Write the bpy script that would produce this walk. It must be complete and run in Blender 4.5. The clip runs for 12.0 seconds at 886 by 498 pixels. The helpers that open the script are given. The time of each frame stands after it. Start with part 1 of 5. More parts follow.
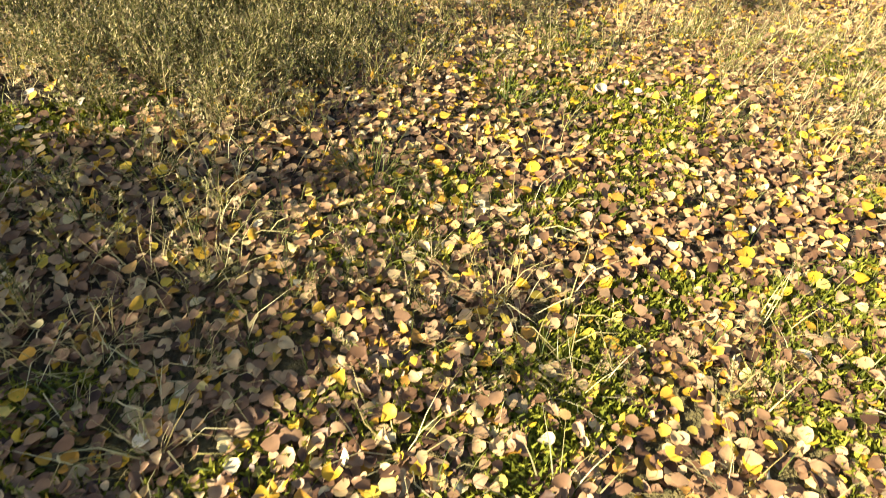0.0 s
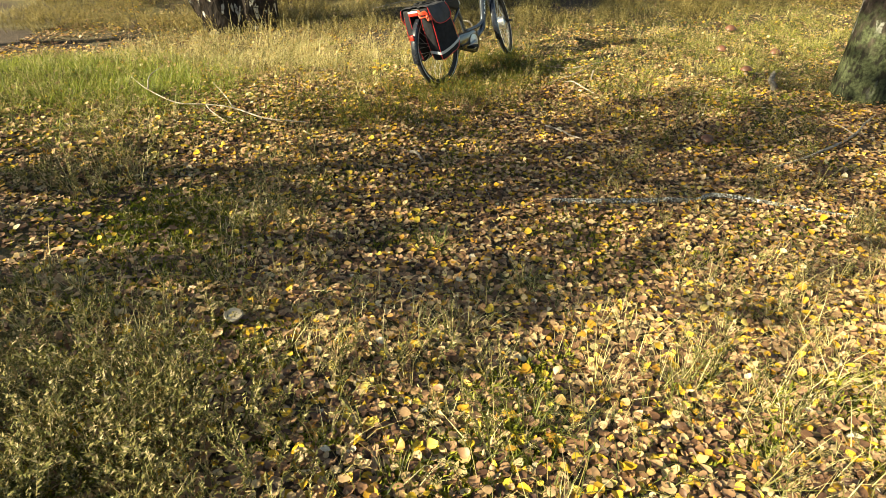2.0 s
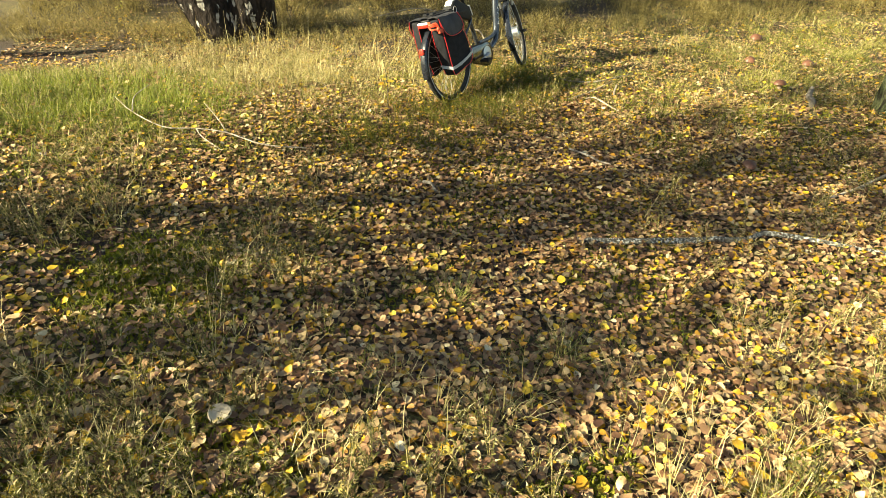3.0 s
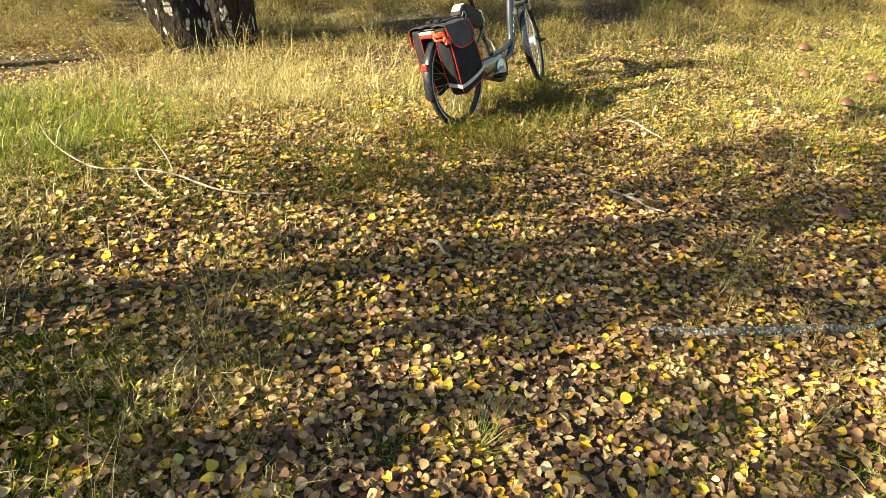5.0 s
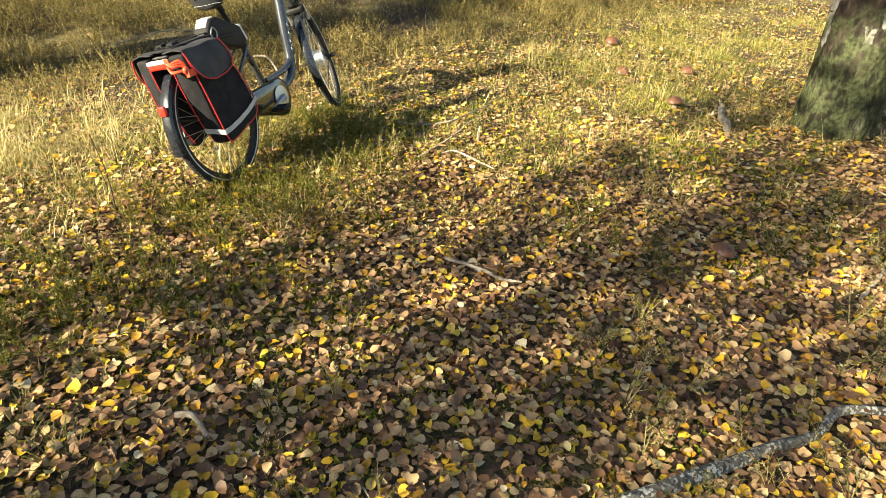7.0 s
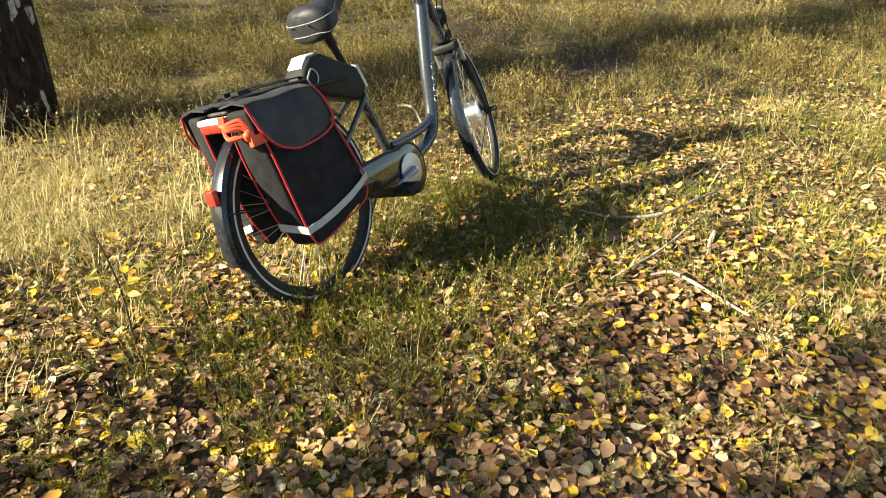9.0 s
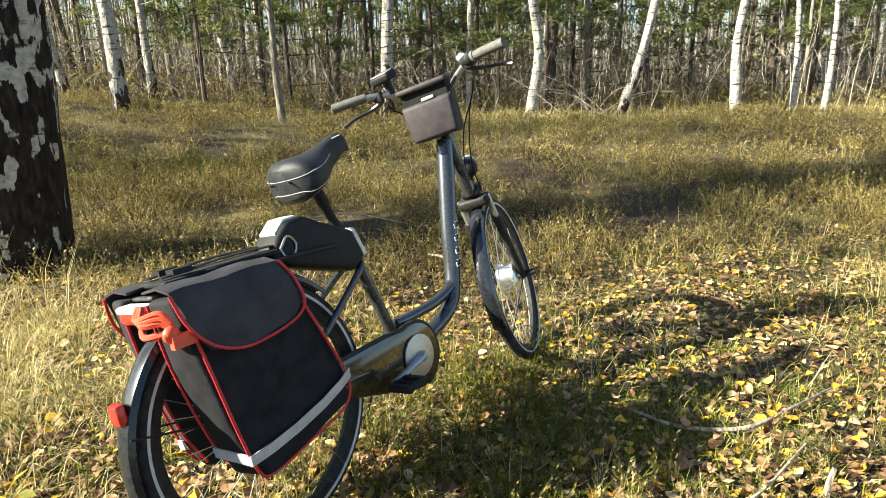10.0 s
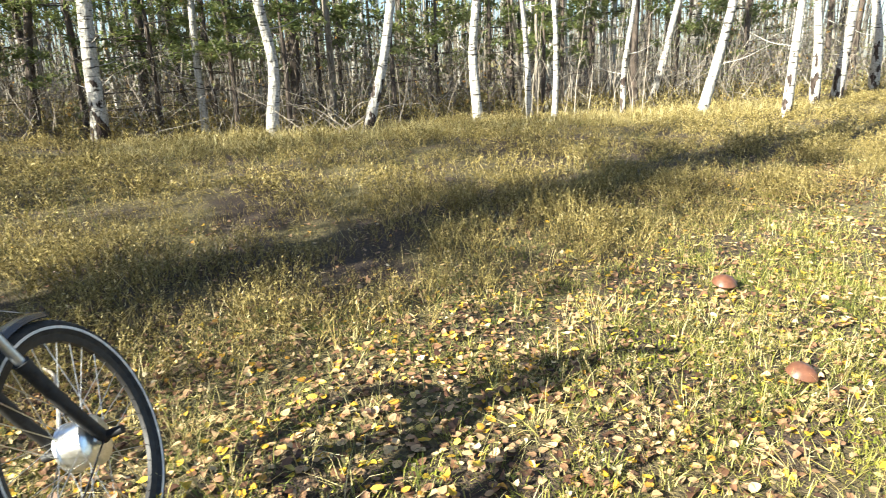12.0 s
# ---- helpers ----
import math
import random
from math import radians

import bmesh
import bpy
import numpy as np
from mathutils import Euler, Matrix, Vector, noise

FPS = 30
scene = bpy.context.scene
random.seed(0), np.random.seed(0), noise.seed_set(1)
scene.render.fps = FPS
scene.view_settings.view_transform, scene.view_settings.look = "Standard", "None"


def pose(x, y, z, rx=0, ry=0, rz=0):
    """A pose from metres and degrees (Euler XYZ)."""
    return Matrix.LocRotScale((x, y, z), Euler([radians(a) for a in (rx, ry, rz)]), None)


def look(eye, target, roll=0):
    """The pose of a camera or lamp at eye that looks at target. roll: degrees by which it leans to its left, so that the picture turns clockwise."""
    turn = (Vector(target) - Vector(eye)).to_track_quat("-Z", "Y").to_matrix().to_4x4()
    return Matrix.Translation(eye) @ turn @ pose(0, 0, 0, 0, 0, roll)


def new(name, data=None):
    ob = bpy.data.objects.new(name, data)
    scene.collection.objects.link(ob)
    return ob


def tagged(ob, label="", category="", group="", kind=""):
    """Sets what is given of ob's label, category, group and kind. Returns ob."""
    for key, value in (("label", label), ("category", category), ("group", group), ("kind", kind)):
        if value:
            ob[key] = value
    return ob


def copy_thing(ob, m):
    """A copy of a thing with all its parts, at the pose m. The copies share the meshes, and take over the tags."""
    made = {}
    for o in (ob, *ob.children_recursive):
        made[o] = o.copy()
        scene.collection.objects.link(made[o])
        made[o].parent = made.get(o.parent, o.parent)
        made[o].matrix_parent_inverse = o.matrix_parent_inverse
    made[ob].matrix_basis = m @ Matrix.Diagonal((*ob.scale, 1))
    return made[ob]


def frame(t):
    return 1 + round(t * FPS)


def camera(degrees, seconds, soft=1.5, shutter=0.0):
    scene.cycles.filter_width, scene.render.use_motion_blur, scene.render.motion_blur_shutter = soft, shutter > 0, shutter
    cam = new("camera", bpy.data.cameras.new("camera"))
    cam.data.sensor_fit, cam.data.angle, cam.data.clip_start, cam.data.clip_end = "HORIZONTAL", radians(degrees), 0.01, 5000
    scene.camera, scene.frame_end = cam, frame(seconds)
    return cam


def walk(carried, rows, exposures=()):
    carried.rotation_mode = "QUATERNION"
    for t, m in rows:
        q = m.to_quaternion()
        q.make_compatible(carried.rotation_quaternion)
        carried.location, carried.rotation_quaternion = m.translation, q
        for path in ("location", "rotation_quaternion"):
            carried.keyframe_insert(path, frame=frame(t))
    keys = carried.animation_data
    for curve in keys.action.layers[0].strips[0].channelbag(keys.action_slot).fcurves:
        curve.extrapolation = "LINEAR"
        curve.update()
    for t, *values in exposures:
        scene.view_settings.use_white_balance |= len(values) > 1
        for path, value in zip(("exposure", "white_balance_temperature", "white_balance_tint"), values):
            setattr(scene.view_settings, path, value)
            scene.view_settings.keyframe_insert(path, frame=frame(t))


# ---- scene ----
cam = camera(71.1, 12.0, soft=0.7, shutter=0.08)
PATH = [
    (0, (0.037, 0.122, 1.499), (-0.068, 1.447, 0.004), -0.6),
    (0.5, (0.135, 0.5, 1.463), (0.059, 2.117, 0.288), -0.2),
    (1, (0.149, 0.863, 1.452), (0.081, 2.537, 0.359), -0.2),
    (1.5, (0.196, 1.211, 1.443), (0.158, 2.9, 0.373), -0.2),
    (2, (0.196, 1.523, 1.457), (0.175, 3.215, 0.39), 0.3),
    (2.5, (0.103, 1.788, 1.459), (0.087, 3.482, 0.396), 0.5),
    (3, (0.077, 2.047, 1.433), (0.057, 3.741, 0.37), 0.2),
    (3.2, (0.066, 2.169, 1.432), (0.045, 3.86, 0.364), 0.3),
    (4.8, (0.005, 2.954, 1.276), (-0.018, 4.655, 0.224), 0.4),
    (5, (-0.005, 3.051, 1.254), (-0.017, 4.75, 0.2), 0.3),
    (5.5, (0.037, 3.273, 1.252), (0.167, 4.967, 0.196), -0.1),
    (6, (0.215, 3.566, 1.172), (0.517, 5.238, 0.117), 0.0),
    (6.5, (0.258, 3.869, 1.122), (0.681, 5.52, 0.075), 0.8),
    (6.7, (0.264, 3.999, 1.102), (0.773, 5.625, 0.055), 0.8),
    (8.3, (0.304, 5.067, 0.838), (0.712, 6.751, -0.161), -1.4),
    (8.5, (0.346, 5.192, 0.807), (0.702, 6.892, -0.184), -1.7),
    (9, (0.491, 5.595, 0.766), (0.53, 7.37, -0.154), -2.0),
    (9.1, (0.498, 5.648, 0.772), (0.503, 7.457, -0.08), -1.5),
    (9.3, (0.522, 5.81, 0.752), (0.466, 7.687, 0.064), -1.4),
    (9.5, (0.533, 5.958, 0.753), (0.448, 7.858, 0.135), -1.4),
    (10, (0.633, 6.205, 0.762), (0.509, 8.125, 0.216), -1.4),
    (10.5, (0.787, 6.469, 0.795), (0.655, 8.394, 0.267), -1.3),
    (11, (0.767, 6.743, 0.828), (0.638, 8.667, 0.299), -1.0),
    (11.5, (0.919, 6.889, 0.831), (1.054, 8.813, 0.302), -1.8),
    (12, (1.297, 7.072, 0.829), (1.837, 8.92, 0.287), -2.3),
]
EXPOSURES = [(0, 2.02, 6500, 6), (0.6, 2.08, 6700, 4), (1.5, 1.80, 6800, 2), (2.6, 1.92, 7000, -2), (5, 2.17, 7000, 0), (6.6, 2.08, 6900, 4), (8.5, 2.10, 6600, 4), (9.4, 1.92, 6400, 5), (10.3, 2.18, 5800, 4), (11.2, 2.42, 5700, 4), (12, 2.32, 5700, 6)]
walk(cam, [(t, look(eye, target, roll)) for t, eye, target, roll in PATH], EXPOSURES)

# ---- light: low autumn sun from the side, clear sky ----
SUN_DIR = Vector((0.84, 0.30, -0.46)).normalized()
world = bpy.data.worlds.new("sky")
scene.world = world
world.use_nodes = True
wn = world.node_tree.nodes
sky = wn.new("ShaderNodeTexSky")
sky.sky_type, sky.sun_disc = "NISHITA", False
sky.sun_elevation = math.asin(-SUN_DIR.z)
sky.sun_rotation = math.atan2(-SUN_DIR.x, -SUN_DIR.y)
world.node_tree.links.new(sky.outputs[0], wn["Background"].inputs[0])
wn["Background"].inputs[1].default_value = 0.05
sun = new("sun", bpy.data.lights.new("sun", "SUN"))
sun.data.energy, sun.data.angle, sun.data.color = 5.0, radians(0.6), (1.0, 0.88, 0.66)
sun.matrix_world = look((-20, 3, 15), Vector((-20, 3, 15)) + SUN_DIR)

# ---- materials ----


def material(name, rough=0.7, metal=0.0):
    m = bpy.data.materials.new(name)
    m.use_nodes = True
    b = m.node_tree.nodes["Principled BSDF"]
    b.inputs["Roughness"].default_value, b.inputs["Metallic"].default_value = rough, metal
    return m, m.node_tree, b


def ramp(nt, source, stops, mode="LINEAR"):
    r = nt.nodes.new("ShaderNodeValToRGB")
    r.color_ramp.interpolation = mode
    e = r.color_ramp.elements
    while len(e) < len(stops):
        e.new(0.5)
    for el, (p, c) in zip(e, stops):
        el.position, el.color = p, (*c, 1)
    nt.links.new(source, r.inputs[0])
    return r.outputs[0]


def noise_tex(nt, scale, detail=4, stretch=None):
    n = nt.nodes.new("ShaderNodeTexNoise")
    n.inputs["Scale"].default_value, n.inputs["Detail"].default_value = scale, detail
    tc = nt.nodes.new("ShaderNodeTexCoord")
    if stretch:
        mp = nt.nodes.new("ShaderNodeMapping")
        mp.inputs["Scale"].default_value = stretch
        nt.links.new(tc.outputs["Object"], mp.inputs[0])
        nt.links.new(mp.outputs[0], n.inputs["Vector"])
    else:
        nt.links.new(tc.outputs["Object"], n.inputs["Vector"])
    return n.outputs[0]


def mixed(nt, fac, a, b, mode="MIX"):
    m = nt.nodes.new("ShaderNodeMix")
    m.data_type, m.blend_type = "RGBA", mode
    for sock, v in ((m.inputs[0], fac), (m.inputs[6], a), (m.inputs[7], b)):
        if isinstance(v, (int, float)):
            sock.default_value = v
        elif isinstance(v, tuple):
            sock.default_value = (*v, 1)
        else:
            nt.links.new(v, sock)
    return m.outputs[2]


def bumped(nt, b, height, strength=0.5, dist=0.01):
    k = nt.nodes.new("ShaderNodeBump")
    k.inputs["Strength"].default_value, k.inputs["Distance"].default_value = strength, dist
    nt.links.new(height, k.inputs["Height"])
    nt.links.new(k.outputs[0], b.inputs["Normal"])


def plain(name, color, rough=0.5, metal=0.0, wear=0.12, scale=60, bump=0.15, coat=0.0):
    m, nt, b = material(name, rough, metal)
    dark = tuple(c * (1 - wear) for c in color)
    lite = tuple(min(1, c * (1 + wear) + 0.004) for c in color)
    n = noise_tex(nt, scale)
    nt.links.new(ramp(nt, n, [(0.3, dark), (0.7, lite)]), b.inputs["Base Color"])
    n2 = noise_tex(nt, scale * 4, 3)
    bumped(nt, b, n2, bump, 0.002)
    b.inputs["Coat Weight"].default_value = coat
    if max(color) < 0.05 and not metal:
        b.inputs["Specular IOR Level"].default_value = 0.28
    b.inputs["Coat Roughness"].default_value = 0.15
    return m


def island(name, stops, rough=0.6, trans=0.0, grain=40, mode="LINEAR", own=False):
    """Each loose piece takes a colour of its own; a little light passes through."""
    m, nt, b = material(name, rough)
    g = nt.nodes.new("ShaderNodeObjectInfo" if own else "ShaderNodeNewGeometry")
    col = ramp(nt, g.outputs["Random" if own else "Random Per Island"], stops, mode)
    n = ramp(nt, noise_tex(nt, grain, 3), [(0.3, (0.72, 0.72, 0.72)), (0.7, (1.12, 1.12, 1.12))])
    col = mixed(nt, 1.0, col, n, "MULTIPLY")
    nt.links.new(col, b.inputs["Base Color"])
    b.inputs["Specular IOR Level"].default_value = 0.35
    if trans:
        t = nt.nodes.new("ShaderNodeBsdfTranslucent")
        nt.links.new(col, t.inputs[0])
        x = nt.nodes.new("ShaderNodeMixShader")
        x.inputs[0].default_value = trans
        nt.links.new(b.outputs[0], x.inputs[1])
        nt.links.new(t.outputs[0], x.inputs[2])
        nt.links.new(x.outputs[0], nt.nodes["Material Output"].inputs[0])
    return m


def soil_material():
    m, nt, b = material("forest soil", 0.95)
    a = ramp(nt, noise_tex(nt, 55, 6), [(0.3, (0.024, 0.016, 0.011)), (0.5, (0.050, 0.033, 0.021)), (0.72, (0.12, 0.078, 0.045))])
    g = ramp(nt, noise_tex(nt, 38, 5), [(0.35, (0.05, 0.045, 0.014)), (0.65, (0.19, 0.15, 0.055))])
    f = ramp(nt, noise_tex(nt, 1.1, 5), [(0.42, (0, 0, 0)), (0.6, (1, 1, 1))])
    nt.links.new(mixed(nt, f, a, g), b.inputs["Base Color"])
    bumped(nt, b, noise_tex(nt, 70, 6), 0.9, 0.03)
    return m


def birch_bark(name, black, moss=0.0, seed=0.0, flakes=7.0, deep=1.0):
    """White peeling bark with dark horizontal scars; black is how much of it is furrowed dark bark low on the trunk."""
    m, nt, b = material(name, 0.75)
    fine = noise_tex(nt, 26, 5)
    white = ramp(nt, fine, [(0.3, (0.26, 0.24, 0.21)), (0.65, (0.47, 0.45, 0.41))])
    scars = ramp(nt, noise_tex(nt, 5.0, 4, (1.0, 1.0, 5.5)), [(0.57, (0, 0, 0)), (0.66, (1, 1, 1))])
    white = mixed(nt, scars, white, (0.05, 0.042, 0.036))
    dark = ramp(nt, noise_tex(nt, 30, 6, (1, 1, 0.35)), [(0.3, (0.012 * deep, 0.010 * deep, 0.009 * deep)), (0.55, (0.055 * deep, 0.040 * deep, 0.033 * deep)), (0.75, (0.12 * deep, 0.09 * deep, 0.075 * deep))])
    patch = noise_tex(nt, flakes, 4, (1, 1, 0.45))
    tc = nt.nodes.new("ShaderNodeTexCoord")
    sep = nt.nodes.new("ShaderNodeSeparateXYZ")
    nt.links.new(tc.outputs["Object"], sep.inputs[0])
    k = nt.nodes.new("ShaderNodeMath")
    k.operation = "MULTIPLY_ADD"
    nt.links.new(sep.outputs[2], k.inputs[0])
    k.inputs[1].default_value, k.inputs[2].default_value = -0.10 / max(black, 0.1), 0.30 * black + seed
    s = nt.nodes.new("ShaderNodeMath")
    s.operation = "ADD"
    nt.links.new(patch, s.inputs[0])
    nt.links.new(k.outputs[0], s.inputs[1])
    f = ramp(nt, s.outputs[0], [(0.57, (0, 0, 0)), (0.59, (1, 1, 1))])
    col = mixed(nt, f, white, dark)
    if moss:
        mo = ramp(nt, noise_tex(nt, 40, 5), [(0.3, (0.022, 0.028, 0.012)), (0.7, (0.11, 0.125, 0.060))])
        k2 = nt.nodes.new("ShaderNodeMath")
        k2.operation = "MULTIPLY_ADD"
        nt.links.new(sep.outputs[2], k2.inputs[0])
        k2.inputs[1].default_value, k2.inputs[2].default_value = -0.55, 0.72
        s2 = nt.nodes.new("ShaderNodeMath")
        s2.operation = "ADD"
        nt.links.new(noise_tex(nt, 9, 4), s2.inputs[0])
        nt.links.new(k2.outputs[0], s2.inputs[1])
        crack = ramp(nt, noise_tex(nt, 17, 7, (1, 1, 0.55)), [(0.40, (0, 0, 0)), (0.50, (1, 1, 1))])
        mo = mixed(nt, crack, (0.016, 0.016, 0.010), mo)
        col = mixed(nt, ramp(nt, s2.outputs[0], [(0.72, (0, 0, 0)), (0.92, (moss, moss, moss))]), col, mo)
    nt.links.new(col, b.inputs["Base Color"])
    b.inputs["Specular IOR Level"].default_value = 0.15
    bumped(nt, b, noise_tex(nt, 17, 7, (1, 1, 0.5)), 1.0, 0.04)
    return m


def bark(name, dark, lite):
    m, nt, b = material(name, 0.9)
    nt.links.new(ramp(nt, noise_tex(nt, 22, 6, (1, 1, 0.3)), [(0.3, dark), (0.7, lite)]), b.inputs["Base Color"])
    bumped(nt, b, noise_tex(nt, 18, 6, (1, 1, 0.3)), 1.0, 0.03)
    return m


SOIL = soil_material()
LEAF_STOPS = [(0.0, (0.060, 0.030, 0.020)), (0.20, (0.19, 0.10, 0.052)), (0.43, (0.35, 0.205, 0.11)), (0.64, (0.50, 0.33, 0.17)),
              (0.78, (0.62, 0.46, 0.24)), (0.83, (0.50, 0.25, 0.035)), (0.91, (0.66, 0.42, 0.03)), (0.96, (0.72, 0.54, 0.08)), (1.0, (0.74, 0.64, 0.46))]
LITTER = island("fallen leaves", LEAF_STOPS, 0.5, 0.14)
LEAF_OWN = island("fallen leaf", [(0.0, (0.56, 0.30, 0.03)), (0.5, (0.66, 0.43, 0.025)), (0.8, (0.68, 0.52, 0.07)), (1.0, (0.60, 0.50, 0.28))], 0.5, 0.25, own=True)
STRAW = island("dry grass", [(0, (0.34, 0.26, 0.09)), (0.5, (0.55, 0.46, 0.19)), (1, (0.74, 0.66, 0.36))], 0.55, 0.3)
GREEN = island("green grass", [(0, (0.075, 0.10, 0.018)), (0.5, (0.14, 0.17, 0.03)), (0.8, (0.22, 0.22, 0.05)), (1, (0.34, 0.29, 0.10))], 0.55, 0.35)
LUSH = island("fresh grass", [(0, (0.10, 0.135, 0.014)), (0.5, (0.25, 0.295, 0.032)), (0.8, (0.40, 0.41, 0.07)), (1, (0.54, 0.48, 0.18))], 0.55, 0.4)
MOSS = island("moss", [(0, (0.11, 0.13, 0.012)), (0.6, (0.24, 0.25, 0.02)), (1, (0.38, 0.36, 0.04))], 0.8, 0.3)
HEATH = island("heather", [(0, (0.045, 0.048, 0.014)), (0.35, (0.14, 0.14, 0.035)), (0.62, (0.26, 0.225, 0.07)), (0.82, (0.42, 0.33, 0.15)), (1, (0.60, 0.48, 0.29))], 0.8, 0.25)
HEATH_FAR = island("heather field", [(0, (0.070, 0.055, 0.018)), (0.35, (0.19, 0.148, 0.045)), (0.7, (0.34, 0.27, 0.085)), (0.9, (0.48, 0.39, 0.15)), (1, (0.62, 0.52, 0.28))], 0.8, 0.25)
# yellow-green grass; part of its paleness is sunlight put into the colour
BANK = island("sun-lightened bank grass", [(0, (0.14, 0.15, 0.022)), (0.4, (0.34, 0.32, 0.06)), (0.75, (0.52, 0.46, 0.13)), (1, (0.68, 0.60, 0.30))], 0.6, 0.35)
BILBERRY = island("bilberry leaves", [(0, (0.040, 0.055, 0.008)), (0.5, (0.12, 0.135, 0.016)), (0.85, (0.24, 0.23, 0.035)), (1, (0.40, 0.22, 0.03))], 0.55, 0.35)
NEEDLES = island("pine needles", [(0, (0.10, 0.135, 0.036)), (0.5, (0.21, 0.25, 0.078)), (1, (0.36, 0.38, 0.14))], 0.6, 0.4)
CROWN = island("autumn birch leaves", [(0, (0.20, 0.16, 0.03)), (0.5, (0.40, 0.27, 0.03)), (1, (0.52, 0.38, 0.06))], 0.6, 0.35)
SHRUB = island("brown shrub leaves", [(0, (0.15, 0.12, 0.07)), (0.4, (0.26, 0.21, 0.12)), (0.7, (0.20, 0.22, 0.085)), (0.9, (0.36, 0.32, 0.17)), (1, (0.48, 0.28, 0.07))], 0.7, 0.4)
BIRCH = birch_bark("birch bark", 0.55)
BIRCH_DARK = birch_bark("old birch bark", 1.35, seed=-0.20, flakes=12.0, deep=0.42)
BIRCH_MOSS = birch_bark("mossy birch bark", 0.8, moss=0.9)
BIRCH_WHITE = birch_bark("white birch bark", 0.25, seed=-0.08)
PINE = bark("pine bark", (0.022, 0.017, 0.013), (0.12, 0.090, 0.070))
GREY_BARK = bark("grey bark", (0.09, 0.075, 0.06), (0.30, 0.26, 0.21))
DEADWOOD = bark("weathered twig", (0.16, 0.125, 0.09), (0.48, 0.42, 0.34))


def lichen_bark():
    m, nt, b = material("lichen-flecked bark", 0.9)
    base = ramp(nt, noise_tex(nt, 60, 6), [(0.3, (0.035, 0.032, 0.027)), (0.6, (0.12, 0.115, 0.10)), (0.8, (0.22, 0.22, 0.19))])
    flecks = ramp(nt, noise_tex(nt, 75, 3), [(0.52, (0, 0, 0)), (0.58, (1, 1, 1))])
    patches = ramp(nt, noise_tex(nt, 6, 3), [(0.35, (0.1, 0.1, 0.1)), (0.6, (1, 1, 1))])
    nt.links.new(mixed(nt, mixed(nt, 1.0, flecks, patches, "MULTIPLY"), base, (0.58, 0.58, 0.53)), b.inputs["Base Color"])
    bumped(nt, b, noise_tex(nt, 60, 6), 0.9, 0.01)
    return m


LOGBARK = lichen_bark()

# ---- ground ----


def s01(t):
    t = np.clip(t, 0, 1)
    return t * t * (3 - 2 * t)


def rise(x, y):
    """Height of the ground: a bank by the start, the flat by the bicycle, a gentle rise to the trees."""
    x, y = np.asarray(x, float), np.asarray(y, float)
    z = 0.13 - 0.58 * s01((y - 1.0) / 3.9) + 0.30 * s01((y - 8.5) / 8.5)
    z = z + 0.11 * np.clip(0.5 - x, 0, 4) * (1 - s01((y - 6.0) / 3.0))
    z = z + 0.09 * np.clip(-x - 1.5, 0, 14) * s01((y - 10) / 7)
    z = z + 0.020 * np.sin(2.1 * x + 0.7 * y) * np.cos(1.7 * y - 0.6 * x) + 0.012 * np.sin(5.3 * x - 1.0) * np.sin(4.7 * y + 0.4)
    far = s01((np.hypot(x, y - 8) - 14) / 20)
    return z + far * (0.25 * np.sin(0.21 * x + 1.0) * np.cos(0.17 * y) + 0.12 * np.sin(0.5 * x + 0.3 * y))


def mesh_np(name, V, F, mat, smooth=False):
    V, F = np.asarray(V, np.float32), np.asarray(F, np.int32)
    me = bpy.data.meshes.new(name)
    me.vertices.add(len(V))
    me.vertices.foreach_set("co", V.ravel())
    k = F.shape[1]
    me.loops.add(F.size)
    me.loops.foreach_set("vertex_index", F.ravel())
    me.polygons.add(len(F))
    me.polygons.foreach_set("loop_start", np.arange(len(F), dtype=np.int32) * k)
    if smooth:
        me.polygons.foreach_set("use_smooth", np.ones(len(F), bool))
    me.update(calc_edges=True)
    me.validate()
    me.materials.append(mat)
    return me


def graded(lo, hi, fine_lo, fine_hi, step, grow=1.16):
    mid = list(np.arange(fine_lo, fine_hi + 1e-6, step))
    up, d = [], step
    while (up[-1] if up else mid[-1]) < hi:
        d *= grow
        up.append((up[-1] if up else mid[-1]) + d)
    dn, d = [], step
    while (dn[-1] if dn else mid[0]) > lo:
        d *= grow
        dn.append((dn[-1] if dn else mid[0]) - d)
    return np.array(dn[::-1] + mid + up)


gx, gy = graded(-900, 900, -4, 6, 0.07), graded(-900, 900, 0, 12, 0.07)
GX, GY = np.meshgrid(gx, gy)
GV = np.stack([GX, GY, rise(GX, GY)], -1).reshape(-1, 3)
nx, ny = len(gx), len(gy)
I = (np.arange(ny - 1)[:, None] * nx + np.arange(nx - 1)[None]).ravel()
GF = np.stack([I, I + 1, I + nx + 1, I + nx], 1)
ground = new("ground", mesh_np("ground", GV, GF, SOIL, True))
tagged(ground, "dark forest soil under leaf litter, moss and grass", "ground", kind="structure")

# ---- scattering ----
rng = np.random.default_rng(7)


